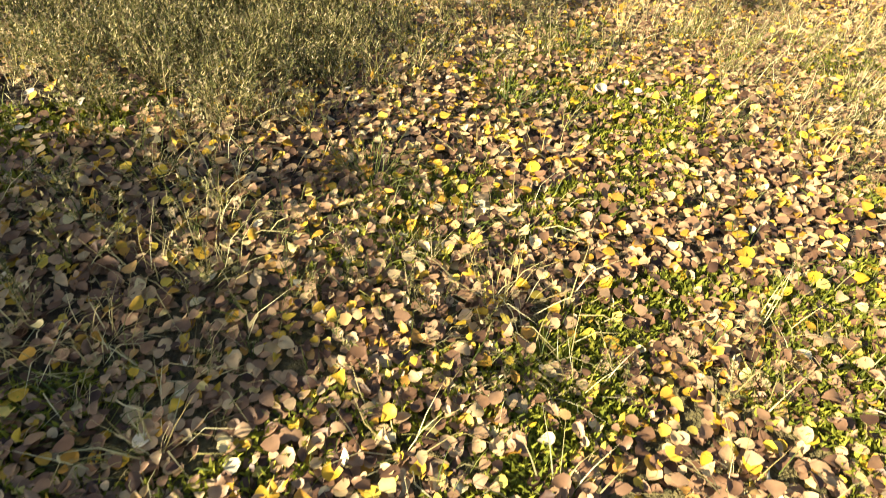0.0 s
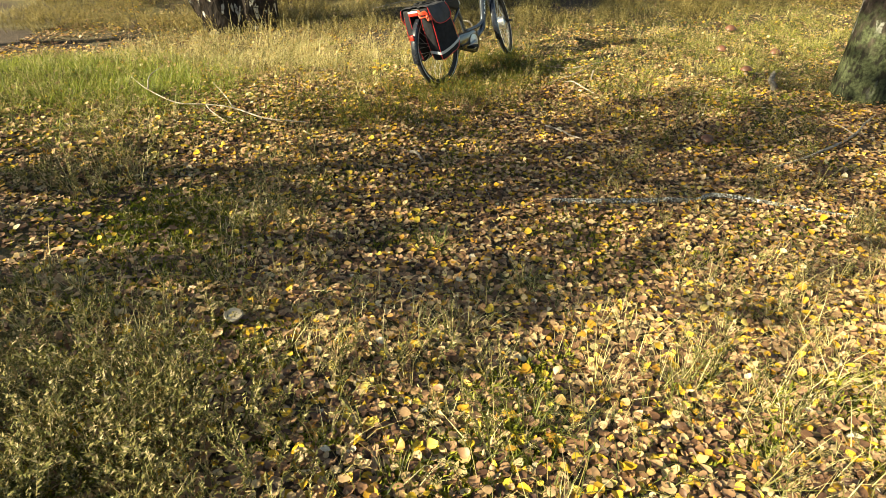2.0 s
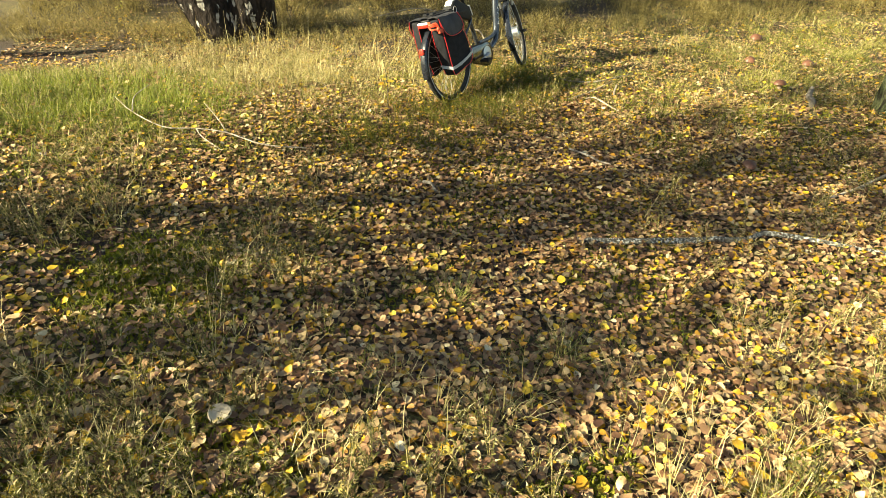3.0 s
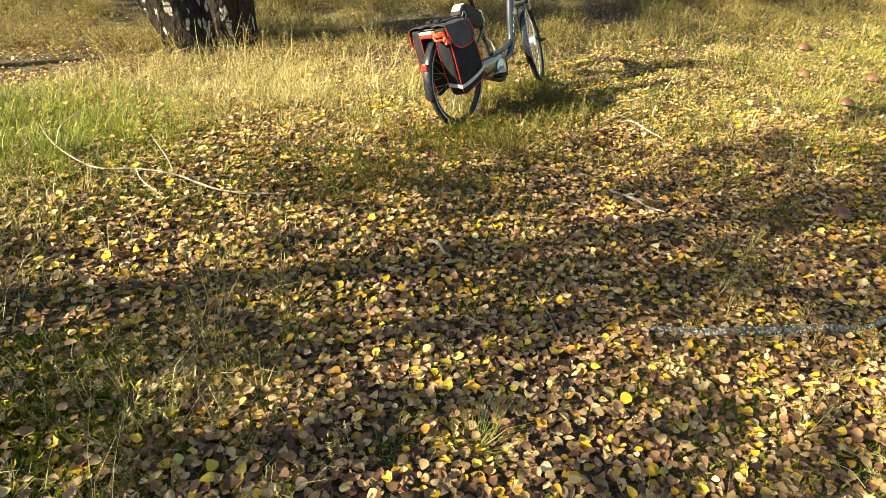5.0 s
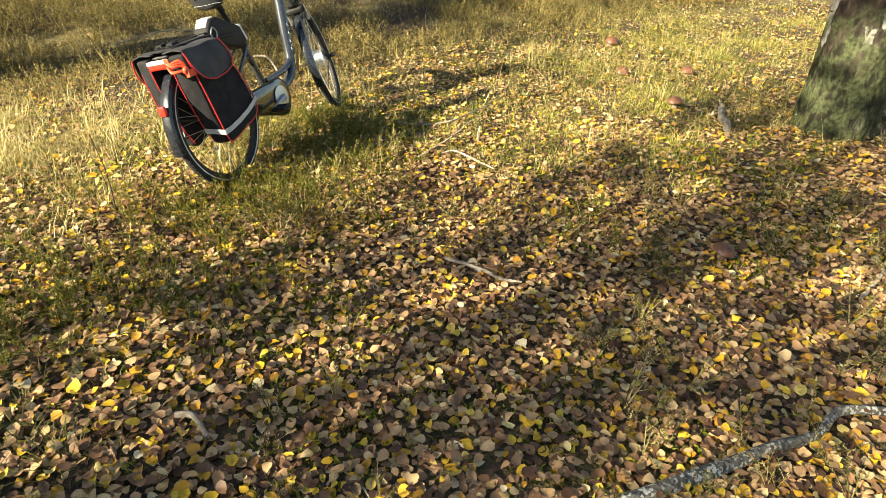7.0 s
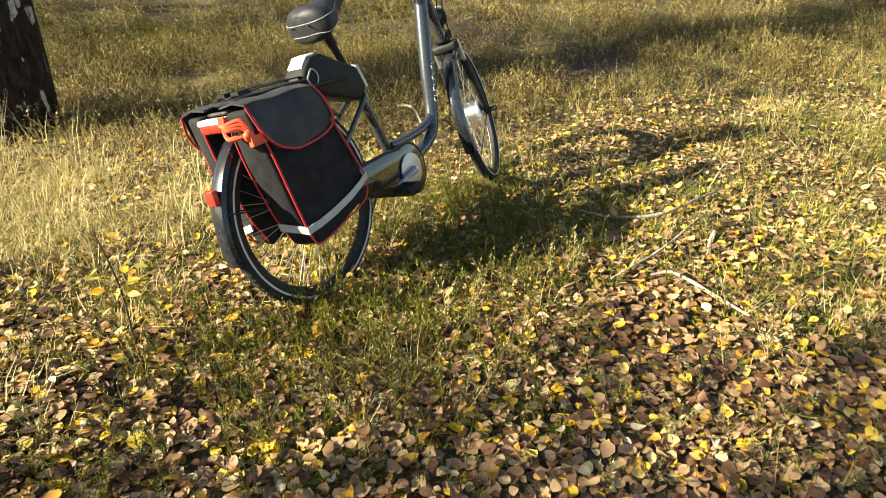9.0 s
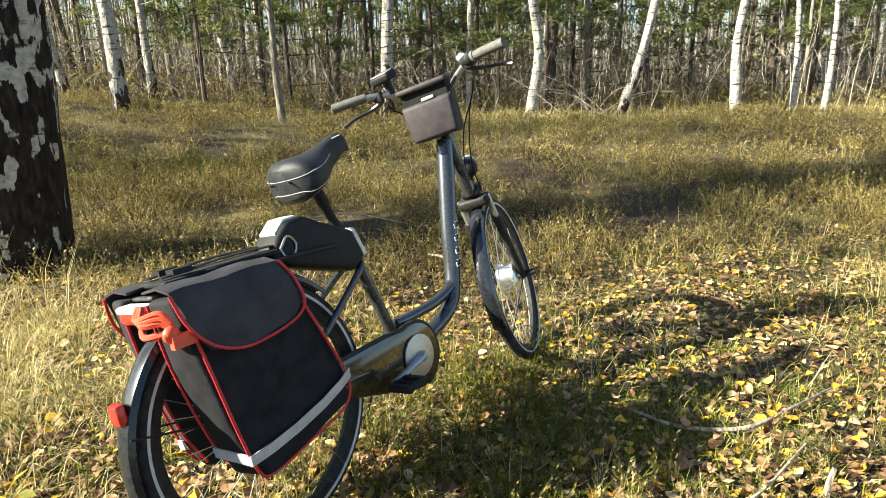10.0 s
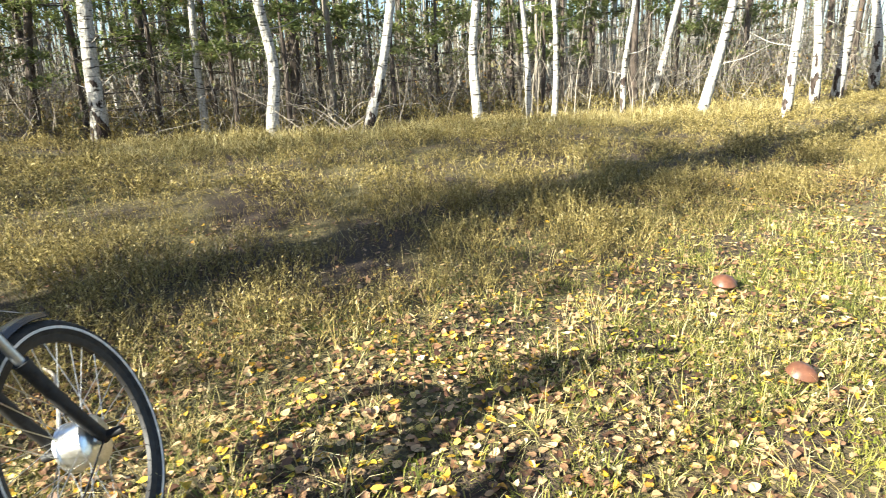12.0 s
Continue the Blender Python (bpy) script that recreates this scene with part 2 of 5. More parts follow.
def scatter(templates, P, size, yaw, tilt=0.0, tdir=None):
    """Joins one of the templates (verts, tris) to each place P, scaled, turned about z, then tilted."""
    k = len(P)
    size = np.broadcast_to(np.asarray(size, float).reshape(-1, 1) if np.ndim(size) == 1 else size, (k, 3)) if np.ndim(size) else np.full((k, 3), size)
    tilt = np.broadcast_to(tilt, k)
    tdir = rng.uniform(0, 2 * np.pi, k) if tdir is None else np.broadcast_to(tdir, k)
    which = rng.integers(0, len(templates), k)
    Vs, Fs, base = [], [], 0
    for i, (tv, tf) in enumerate(templates):
        s = which == i
        n = int(s.sum())
        if not n:
            continue
        v = tv[None] * size[s][:, None]
        c, q = np.cos(yaw[s])[:, None], np.sin(yaw[s])[:, None]
        x, y, z = v[..., 0] * c - v[..., 1] * q, v[..., 0] * q + v[..., 1] * c, v[..., 2]
        a, b = np.cos(tdir[s])[:, None], np.sin(tdir[s])[:, None]
        ct, st = np.cos(tilt[s])[:, None], np.sin(tilt[s])[:, None]
        u, w = x * a + y * b, -x * b + y * a
        u, z = u * ct + z * st, -u * st + z * ct
        v = np.stack([u * a - w * b, u * b + w * a, z], -1) + P[s][:, None]
        Vs.append(v.reshape(-1, 3))
        Fs.append((tf[None] + (np.arange(n) * len(tv))[:, None, None]).reshape(-1, 3) + base)
        base += n * len(tv)
    return np.concatenate(Vs), np.concatenate(Fs)


def join(*pairs):
    V, F, b = [], [], 0
    for v, f in pairs:
        V.append(v), F.append(f + b)
        b += len(v)
    return np.concatenate(V), np.concatenate(F)


def spots(x0, x1, y0, y1, per_m2, weight=None):
    n = int((x1 - x0) * (y1 - y0) * per_m2)
    x, y = rng.uniform(x0, x1, n), rng.uniform(y0, y1, n)
    if weight is not None:
        keep = rng.random(n) < weight(x, y)
        x, y = x[keep], y[keep]
    return np.stack([x, y, rise(x, y)], 1)


def clumps(scale, seed):
    """A smooth random field over the plan, 0 to 1."""
    r = np.random.default_rng(seed)
    k, p, a = r.normal(0, 1 / scale, (14, 2)), r.uniform(0, 6.28, 14), r.uniform(0.5, 1, 14)

    def f(x, y):
        v = sum(a[i] * np.sin(k[i, 0] * x + k[i, 1] * y + p[i]) for i in range(14))
        return np.clip(0.5 + v / 6.0, 0, 1)
    return f


def near(x, y, cx, cy, rx, ry):
    return np.exp(-(((x - cx) / rx) ** 2 + ((y - cy) / ry) ** 2))


def leaf_template(curl, wide, teeth, fold=0.3):
    """A birch leaf: a rhombic blade with a drawn-out tip, folded along the midrib and curled."""
    half = [(0.09, 0.32), (0.36, 0.48), (0.76, 0.27)]
    v = [(0, 0, 0), (0.48, 0, -0.03), (1, 0, 0)]
    for sgn in (1, -1):
        for px, py in half:
            v.append((px, sgn * py * wide * (1 + teeth * math.sin(9 * px)), fold * py + 0.05 * sgn * math.sin(5 * px + 9 * fold)))
    v = np.array(v, float)
    v[:, 0] -= 0.5
    v[:, 2] += curl * (v[:, 0] ** 2) * 1.6 + curl * 0.5 * v[:, 1] * v[:, 0]
    f = []
    for o, flip in ((3, 0), (6, 1)):
        t = [(0, 1, o), (1, o + 1, o), (1, o + 2, o + 1), (1, 2, o + 2)]
        f += [(a, c, b) if flip else (a, b, c) for a, b, c in t]
    return v, np.array(f)


def blade_template(bend, w=0.02, seg=3):
    v, f = [], []
    for i in range(seg + 1):
        t = i / seg
        a = bend * t
        x = math.sin(a) * t * 0.9
        z = math.cos(a * 0.9) * t
        ww = w * (1 - t) ** 0.7
        v += [(x, -ww, z), (x, ww, z)] if i < seg else [(x, 0, z)]
    for i in range(seg - 1):
        a = 2 * i
        f += [(a, a + 1, a + 3), (a, a + 3, a + 2)]
    a = 2 * (seg - 1)
    f.append((a, a + 1, a + 2))
    return np.array(v, float), np.array(f)


def sprig_template(seed, leaves=16, branches=3, big=1.0):
    """A heather sprig: forking wiry stems with rows of tiny scale leaves."""
    r = np.random.default_rng(seed)
    v, f = [], []

    def stem(p, d, length, w):
        p, d = np.array(p, float), np.array(d, float) / np.linalg.norm(d)
        side = np.cross(d, (0.3, 0.5, 0.1))
        side /= np.linalg.norm(side)
        q = p + d * length
        b = len(v)
        v.extend([p - side * w, p + side * w, q])
        f.append((b, b + 1, b + 2))
        for i in range(leaves):
            t = (i + r.random()) / leaves
            if t < 0.2:
                continue
            c = p + d * length * t
            out = r.normal(0, 1, 3)
            out = out - d * out.dot(d)
            out = out / np.linalg.norm(out) * 0.055 * big + d * 0.045 * big
            sd = np.cross(out, d)
            sd = sd / (np.linalg.norm(sd) + 1e-6) * 0.014 * big
            b = len(v)
            v.extend([c - sd, c + sd, c + out])
            f.append((b, b + 1, b + 2))
        return q

    for i in range(branches):
        d = (r.normal(0, 0.35), r.normal(0, 0.35), 1)
        l = r.uniform(0.6, 1.0)
        stem((0, 0, 0), d, l, 0.012)
        m = np.array(d) / np.linalg.norm(d) * l * 0.45
        stem(m, (d[0] + r.normal(0, 0.6), d[1] + r.normal(0, 0.6), 0.9), l * 0.45, 0.008)
    return np.array(v), np.array(f)


# ---- mesh helpers ----


def smooth_line(pts, n=6):
    """Catmull-Rom through the points."""
    p = [Vector(q) for q in pts]
    p = [2 * p[0] - p[1]] + p + [2 * p[-1] - p[-2]]
    out = []
    for i in range(1, len(p) - 2):
        for j in range(n):
            t = j / n
            a, b, c, d = p[i - 1], p[i], p[i + 1], p[i + 2]
            out.append(0.5 * (2 * b + (c - a) * t + (2 * a - 5 * b + 4 * c - d) * t * t + (3 * b - a - 3 * c + d) * t ** 3))
    out.append(p[-2])
    return out


def tube(bm, pts, radius, sides=10, n=6, flat=1.0, caps=True, wobble=0.0):
    """A round bar along a smooth line; radius is one number or one a point."""
    line = smooth_line(pts, n) if n > 1 else [Vector(p) for p in pts]
    m = len(line)
    rad = [radius] * m if isinstance(radius, (int, float)) else [float(np.interp(i / (m - 1) * (len(radius) - 1), range(len(radius)), radius)) for i in range(m)]
    up = Vector((0, 0, 1)) if abs((line[1] - line[0]).normalized().z) < 0.9 else Vector((1, 0, 0))
    rings = []
    for i, p in enumerate(line):
        d = (line[min(i + 1, m - 1)] - line[max(i - 1, 0)]).normalized()
        a = d.cross(up).normalized()
        b = a.cross(d)
        up = b
        ring = []
        for k in range(sides):
            t = 2 * math.pi * k / sides
            w = 1 + wobble * noise.noise(Vector((p.x * 3 + math.cos(t) * 2, p.y * 3 + math.sin(t) * 2, p.z * 2)))
            ring.append(bm.verts.new(p + (a * math.cos(t) + b * flat * math.sin(t)) * rad[i] * w))
        rings.append(ring)
    for r0, r1 in zip(rings, rings[1:]):
        for k in range(sides):
            bm.faces.new((r0[k], r0[(k + 1) % sides], r1[(k + 1) % sides], r1[k]))
    if caps:
        bm.faces.new(rings[0][::-1])
        bm.faces.new(rings[-1])
    return bm


def revolve(bm, profile, axis_y=0.0, center=(0, 0, 0), steps=48, arc=(0, 2 * math.pi), closed=True):
    """Turns a closed profile of (radius, y) about the y axis through center."""
    full = arc[1] - arc[0] > 6.28
    n = steps if full else steps + 1
    rings = []
    for i in range(n):
        t = arc[0] + (arc[1] - arc[0]) * i / steps
        rings.append([bm.verts.new((center[0] + r * math.cos(t), center[1] + y, center[2] + r * math.sin(t))) for r, y in profile])
    k = len(profile)
    for i in range(n if full else n - 1):
        a, b = rings[i], rings[(i + 1) % n]
        for j in range(k if closed else k - 1):
            bm.faces.new((a[j], b[j], b[(j + 1) % k], a[(j + 1) % k]))
    if not full and closed:
        bm.faces.new(rings[0])
        bm.faces.new(rings[-1][::-1])
    return bm


def solid(bm, pts, y0, y1, inset=0.0):
    """A slab: the outline (x, z) pulled from y0 to y1."""
    a = [bm.verts.new((x, y0, z)) for x, z in pts]
    b = [bm.verts.new((x, y1, z)) for x, z in pts]
    n = len(pts)
    bm.faces.new(a)
    bm.faces.new(b[::-1])
    for i in range(n):
        bm.faces.new((a[i], b[i], b[(i + 1) % n], a[(i + 1) % n]))
    return bm


def box(bm, c, s, m=None):
    g = bmesh.ops.create_cube(bm, size=1, matrix=(m or Matrix()) @ Matrix.Translation(c) @ Matrix.Diagonal((*s, 1)))
    return g["verts"]


def ball(bm, c, s, seg=16, m=None):
    bmesh.ops.create_uvsphere(bm, u_segments=seg, v_segments=max(6, seg // 2), radius=1, matrix=(m or Matrix()) @ Matrix.Translation(c) @ Matrix.Diagonal((*s, 1)))


def rounded(bm, width, segments=2):
    bmesh.ops.recalc_face_normals(bm, faces=bm.faces)
    bmesh.ops.bevel(bm, geom=[e for e in bm.edges if len(e.link_faces) == 2 and e.calc_face_angle() > 0.5], offset=width, segments=segments, affect="EDGES", profile=0.5)


def part(name, bm, mat, parent=None, label="", smooth=True, m=None):
    bmesh.ops.recalc_face_normals(bm, faces=bm.faces)
    me = bpy.data.meshes.new(name)
    bm.to_mesh(me)
    bm.free()
    for p in me.polygons:
        p.use_smooth = smooth
    if smooth:
        me.set_sharp_from_angle(angle=radians(38))
    me.materials.append(mat)
    ob = new(name, me)
    ob.parent = parent
    if m is not None:
        ob.matrix_basis = m
    return tagged(ob, label) if label else ob


def stuff(name, V, F, mat, label, category, parent=None):
    ob = new(name, mesh_np(name, V, F, mat))
    ob.parent = parent
    return tagged(ob, label, category, kind="stuff")

# ---- trees ----


def crown_clumps(center_fn, n, size, seed, spread):
    """Many small leaf pairs gathered round the limb ends."""
    r = np.random.default_rng(seed)
    P = np.array([center_fn(r) for _ in range(n)]) + r.normal(0, spread, (n, 3))
    tv = np.array([(0, -0.35, 0), (0.5, 0, 0.12), (0, 0.35, 0), (-0.5, 0, 0.1), (0.2, 0.1, 0.6), (-0.3, 0.2, 0.5)], float)
    tf = np.array([(0, 1, 2), (0, 2, 3), (1, 4, 5)])
    return scatter([(tv, tf)], P, r.uniform(0.6, 1.4, n) * size, r.uniform(0, 6.28, n), r.uniform(0, 1.5, n))


def birch(height, r, lean, mat, seed, flare=1.35, crown_low=0.5, leaves=900, leaf_size=0.10, low_twigs=2, label="", name="birch_tree", curve=0.0, limbs_apart=True):
    """A tapered birch: trunk with a flared foot, limbs and a thin autumn crown."""
    rr = random.Random(seed)
    tree = new(name)
    bm = bmesh.new()
    pts, n = [], 9
    for i in range(n):
        h = -0.12 + (height + 0.12) * (i / (n - 1)) ** 1.5
        w = (0.032 if r < 0.115 else 0.018) * h
        pts.append((lean * h * (1 - 0.25 * h / height) + rr.uniform(-w, w) + curve * math.sin(min(h, 3) * 1.05), rr.uniform(-w, w), h))
    rad = [r * flare * 1.12, r * flare, r * 1.08, r * 1.0, r * 0.92, r * 0.78, r * 0.60, r * 0.36, r * 0.08]
    tube(bm, pts, rad, 14, 5, wobble=0.10)
    if limbs_apart:
        part("trunk", bm, mat, tree)
    ends = []
    for i in range(9):
        t = rr.uniform(crown_low, 0.92)
        h = height * t
        a = rr.uniform(0, 6.28)
        x0 = float(np.interp(h, [p[2] for p in pts], [p[0] for p in pts]))
        y0 = float(np.interp(h, [p[2] for p in pts], [p[1] for p in pts]))
        l = height * 0.20 * (1.2 - t)
        e = (x0 + math.cos(a) * l, y0 + math.sin(a) * l, h + l * 0.9)
        m = (x0 + math.cos(a) * l * 0.5, y0 + math.sin(a) * l * 0.5, h + l * 0.6)
        if limbs_apart:
            bm = bmesh.new()
        tube(bm, [(x0, y0, h), m, e], [r * 0.30 * (1.1 - t) + 0.006, r * 0.2 * (1.1 - t) + 0.005, 0.004], 6, 3)
        ends += [e, m]
        if limbs_apart:
            part("limb", bm, mat, tree)
    for i in range(low_twigs):
        h, a, l = rr.uniform(0.8, 3.2), rr.uniform(0, 6.28), rr.uniform(0.4, 1.0)
        x0 = float(np.interp(h, [p[2] for p in pts], [p[0] for p in pts]))
        if limbs_apart:
            bm = bmesh.new()
        tube(bm, [(x0, 0, h), (x0 + math.cos(a) * l * 0.5, math.sin(a) * l * 0.5, h + 0.1 * l), (x0 + math.cos(a) * l, math.sin(a) * l, h + 0.35 * l)], [0.012, 0.008, 0.003], 5, 3)
        if limbs_apart:
            part("twig", bm, mat, tree)
    if not limbs_apart:
        part("trunk", bm, mat, tree)
    if leaves:
        V, F = crown_clumps(lambda g: ends[g.integers(len(ends))], leaves, leaf_size, seed, height * 0.055)
        c = new("crown", mesh_np("crown", V, F, CROWN))
        c.parent = tree
    return tagged(tree, label or "white-barked birch trunk with dark scars, bare low down", "tree")


def at(ob, x, y, yaw=0, sink=0.0):
    ob.matrix_basis = pose(x, y, float(rise(x, y)) - sink, 0, 0, yaw)
    return ob


# edge of the wood: x, y, radius, lean, curve, bark, height
EDGE = [
    (1.62, 18.69, 0.135, -0.01, 0.05, BIRCH_WHITE, 11), (3.30, 18.59, 0.120, 0.24, 0.04, BIRCH, 11), (5.60, 18.87, 0.120, -0.02, -0.04, BIRCH_WHITE, 12),
    (6.97, 19.48, 0.080, -0.09, 0.02, BIRCH_WHITE, 10), (7.00, 18.41, 0.075, -0.02, 0.03, BIRCH_WHITE, 9), (9.74, 17.52, 0.120, 0.24, 0.03, BIRCH_WHITE, 11),
    (10.42, 16.12, 0.100, 0.09, -0.02, BIRCH, 11), (13.46, 18.39, 0.130, -0.10, 0.02, BIRCH, 12), (14.51, 18.77, 0.150, 0.04, 0.0, BIRCH, 12),
    (16.86, 19.75, 0.150, -0.15, 0.02, BIRCH, 12), (11.67, 22.00, 0.130, 0.28, 0.05, BIRCH, 10), (8.73, 18.68, 0.068, 0.07, -0.03, BIRCH, 9),
]
for i, (x, y, r, lean, curve, mat, h) in enumerate(EDGE):
    at(birch(h, r * 0.62, lean, mat, 40 + i, leaves=220, crown_low=0.55, curve=curve * 2.2, low_twigs=3, label="slender leaning birch with chalk-white bark at the edge of the wood"), x, y)
INNER = [
    (12.53, 25.54, 0.118, 0.05, BIRCH, 12), (9.90, 23.5, 0.075, 0.0, BIRCH_WHITE, 9), (-1.39, 19.86, 0.165, 0.04, BIRCH, 13), (-1.2, 24.0, 0.13, 0.08, PINE, 13),
    (-3.0, 22.0, 0.11, 0.10, PINE, 13), (-5.8, 17.3, 0.155, -0.03, BIRCH, 12), (-6.6, 20.0, 0.115, -0.02, BIRCH, 11), (-2.9, 17.3, 0.075, -0.03, GREY_BARK, 8),
    (-6.3, 24.0, 0.13, -0.14, BIRCH, 11), (-8.6, 20.0, 0.12, -0.17, BIRCH, 11), (-4.1, 26.0, 0.11, 0.02, PINE, 12), (4.6, 25.0, 0.075, -0.05, BIRCH_WHITE, 9), (2.3, 21.8, 0.15, 0.02, PINE, 13),
]
for i, (x, y, r, lean, mat, h) in enumerate(INNER):
    pine = mat in (PINE, GREY_BARK)
    at(birch(h, r * 0.69, lean, mat, 70 + i, leaves=0 if pine else 160, crown_low=0.55, low_twigs=4, name="pine_tree" if pine else "birch_tree",
             label="straight dark-barked pine trunk among birches" if pine else "birch with grey-white bark and a dark furrowed foot"), x, y)

# two old stems from one root beside the bicycle
twin = birch(14, 0.30, 0.05, BIRCH_DARK, 5, flare=1.0, crown_low=0.6, leaves=900, low_twigs=0, name="twin_birch", label="old twin-stemmed birch with black furrowed bark and white patches")
at(twin, -2.40, 9.95)
bm = bmesh.new()
tube(bm, [(-0.30, -0.10, -0.15), (-0.36, -0.12, 0.2), (-0.66, -0.18, 0.9), (-1.25, -0.28, 2.4), (-2.0, -0.4, 5.5), (-2.4, -0.5, 10), (-2.5, -0.5, 13)], [0.34, 0.31, 0.285, 0.24, 0.17, 0.09, 0.02], 18, 6, wobble=0.10)
part("second_stem", bm, BIRCH_DARK, twin, "leaning stem with white patches of bark")

mossy = birch(13, 0.215, -0.005, BIRCH_MOSS, 11, flare=1.14, crown_low=0.6, leaves=700, low_twigs=0, label="stout birch with green moss and cracked bark on its foot")
at(mossy, 4.09, 7.36)

# birches added out of view beside the clearing, most placed to shade the ground


def unseen_birch(x, y, h, low, reach, leaves, seed, size=0.13):
    """A slim birch whose loose crown begins at low and spreads to reach."""
    rr = random.Random(seed)
    tree = new("birch_tree")
    bm = bmesh.new()
    tube(bm, [(0, 0, -0.12), (0.02, 0.01, h * 0.3), (-0.03, 0.02, h * 0.65), (0.02, 0, h)], [0.010 * h + 0.012, 0.008 * h + 0.01, 0.005 * h, 0.008], 10, 5, wobble=0.08)
    part("trunk", bm, BIRCH, tree)
    ends = []
    for k in range(16):
        t = k / 15
        z, a = low + (h * 0.94 - low) * t, 2.4 * k + rr.uniform(-0.4, 0.4)
        l = reach * (0.55 + 0.6 * math.sin(math.pi * (0.15 + 0.75 * t))) * rr.uniform(0.7, 1.1)
        tip = (math.cos(a) * l, math.sin(a) * l, z + 0.25 * l)
        bm = bmesh.new()
        tube(bm, [(0, 0, z - 0.15 * l), (tip[0] * 0.5, tip[1] * 0.5, z + 0.05 * l), tip], [0.018, 0.012, 0.004], 6, 3)
        part("limb", bm, BIRCH, tree)
        ends += [tip, tuple(0.62 * tip[i] + (0.38 * z if i == 2 else 0) for i in range(3))]
    V, F = crown_clumps(lambda g: ends[g.integers(len(ends))], leaves, size, seed, reach * 0.22)
    c = new("crown", mesh_np("crown", V, F, CROWN))
    c.parent = tree
    return at(tagged(tree, "unseen birch with thin yellow autumn crown, added beside the clearing", "tree"), x, y)


# positions and crown sizes follow where their shade should land
for k, row in enumerate([(-6.0, 2.9, 5.6, 1.2, 1.45, 1400), (-8.6, 2.5, 9.8, 3.8, 1.0, 1800), (-7.2, 1.6, 3.4, 1.2, 0.65, 650), (-6.1, -0.92, 2.5, 1.4, 0.68, 1900), (-7.1, 8.2, 8.2, 3.3, 1.35, 2200), (-14.0, 14.5, 11, 3.0, 2.2, 2800), (-16.0, 18.5, 12, 3.0, 2.2, 2800), (-10.6, 10.2, 10.5, 3.2, 2.1, 3200), (-13.2, 11.2, 11, 4.0, 2.1, 2600),
                         (-4.2, -3.5, 10, 4, 1.6, 1200), (2.5, -5.0, 11, 4, 1.7, 1200), (7.5, -3.0, 11, 4, 1.7, 1200), (9.5, 3.0, 12, 5, 1.8, 1200)]):
    unseen_birch(*row, 120 + k)


# the wood behind: a few forms, repeated
def bough_needles(seed, n, low, high, reach):
    r = np.random.default_rng(seed)
    P = []
    boughs = [(h, r.uniform(0, 6.28), r.uniform(0.4, 1.1) * (1.15 - (h - low) / (high - low) * 0.6), r.uniform(-0.1, 0.45)) for h in r.uniform(low, high, int(high * 5))]
    for _ in range(n):
        q = boughs[r.integers(len(boughs))]
        d = r.uniform(0.3, 1) ** 0.7 * reach * q[2]
        P.append((math.cos(q[1]) * d + r.normal(0, 0.10), math.sin(q[1]) * d + r.normal(0, 0.10), q[0] + q[3] * d + r.normal(0, 0.06)))
    P = np.array(P)
    tv = np.array([(0, -0.07, 0), (0, 0.07, 0.04), (0.5, 0.25, 0.1), (0.5, -0.25, 0.1), (0.55, 0.02, 0.3), (0.45, 0.0, -0.25)], float)
    tf = np.array([(0, 1, 2), (0, 1, 3), (0, 1, 4), (0, 1, 5)])
    return scatter([(tv, tf)], P, r.uniform(0.16, 0.38, n), r.uniform(0, 6.28, n), r.uniform(-0.4, 0.6, n))


def young_pine(seed, h, reach, n):
    tree = new("young_pine")
    rr = random.Random(seed)
    bm = bmesh.new()
    tube(bm, [(0, 0, -0.1), (0.03, 0, h * 0.4), (0, 0.02, h)], [0.055, 0.045, 0.012], 8, 4)
    for k in range(int(h * 3)):
        z, a = 0.5 + k / 3.0, rr.uniform(0, 6.28)
        l = reach * (1.1 - z / h * 0.7)
        tube(bm, [(0, 0, z), (math.cos(a) * l * 0.6, math.sin(a) * l * 0.6, z + 0.05), (math.cos(a) * l, math.sin(a) * l, z + 0.14)], [0.016, 0.010, 0.004], 5, 2)
    part("trunk", bm, PINE, tree)
    V, F = bough_needles(seed, n, 1.2, h, reach)
    c = new("needles", mesh_np("needles", V, F, NEEDLES))
    c.parent = tree
    return tagged(tree, "young pine with soft green needle boughs in the wood", "tree", "young pines")


forms = [birch(12, 0.07, 0.05, GREY_BARK, 201, leaves=290, crown_low=0.5, limbs_apart=False, leaf_size=0.20, low_twigs=3), birch(11, 0.06, -0.08, BIRCH_WHITE, 202, leaves=280, limbs_apart=False, leaf_size=0.20, low_twigs=4),
         birch(13, 0.085, 0.02, BIRCH, 203, leaves=290, limbs_apart=False, leaf_size=0.20, low_twigs=3), birch(10, 0.045, 0.12, GREY_BARK, 204, leaves=270, limbs_apart=False, leaf_size=0.20, low_twigs=5),
         birch(13, 0.09, 0.0, PINE, 205, leaves=0, limbs_apart=False, low_twigs=6, name="pine_tree", label="straight dark-barked pine trunk among birches"),
         birch(11, 0.035, -0.03, GREY_BARK, 206, leaves=260, limbs_apart=False, leaf_size=0.20, low_twigs=6)]
woods = random.Random(31)
taken = [(x, y) for x, y, *_ in EDGE + INNER]
count = 0
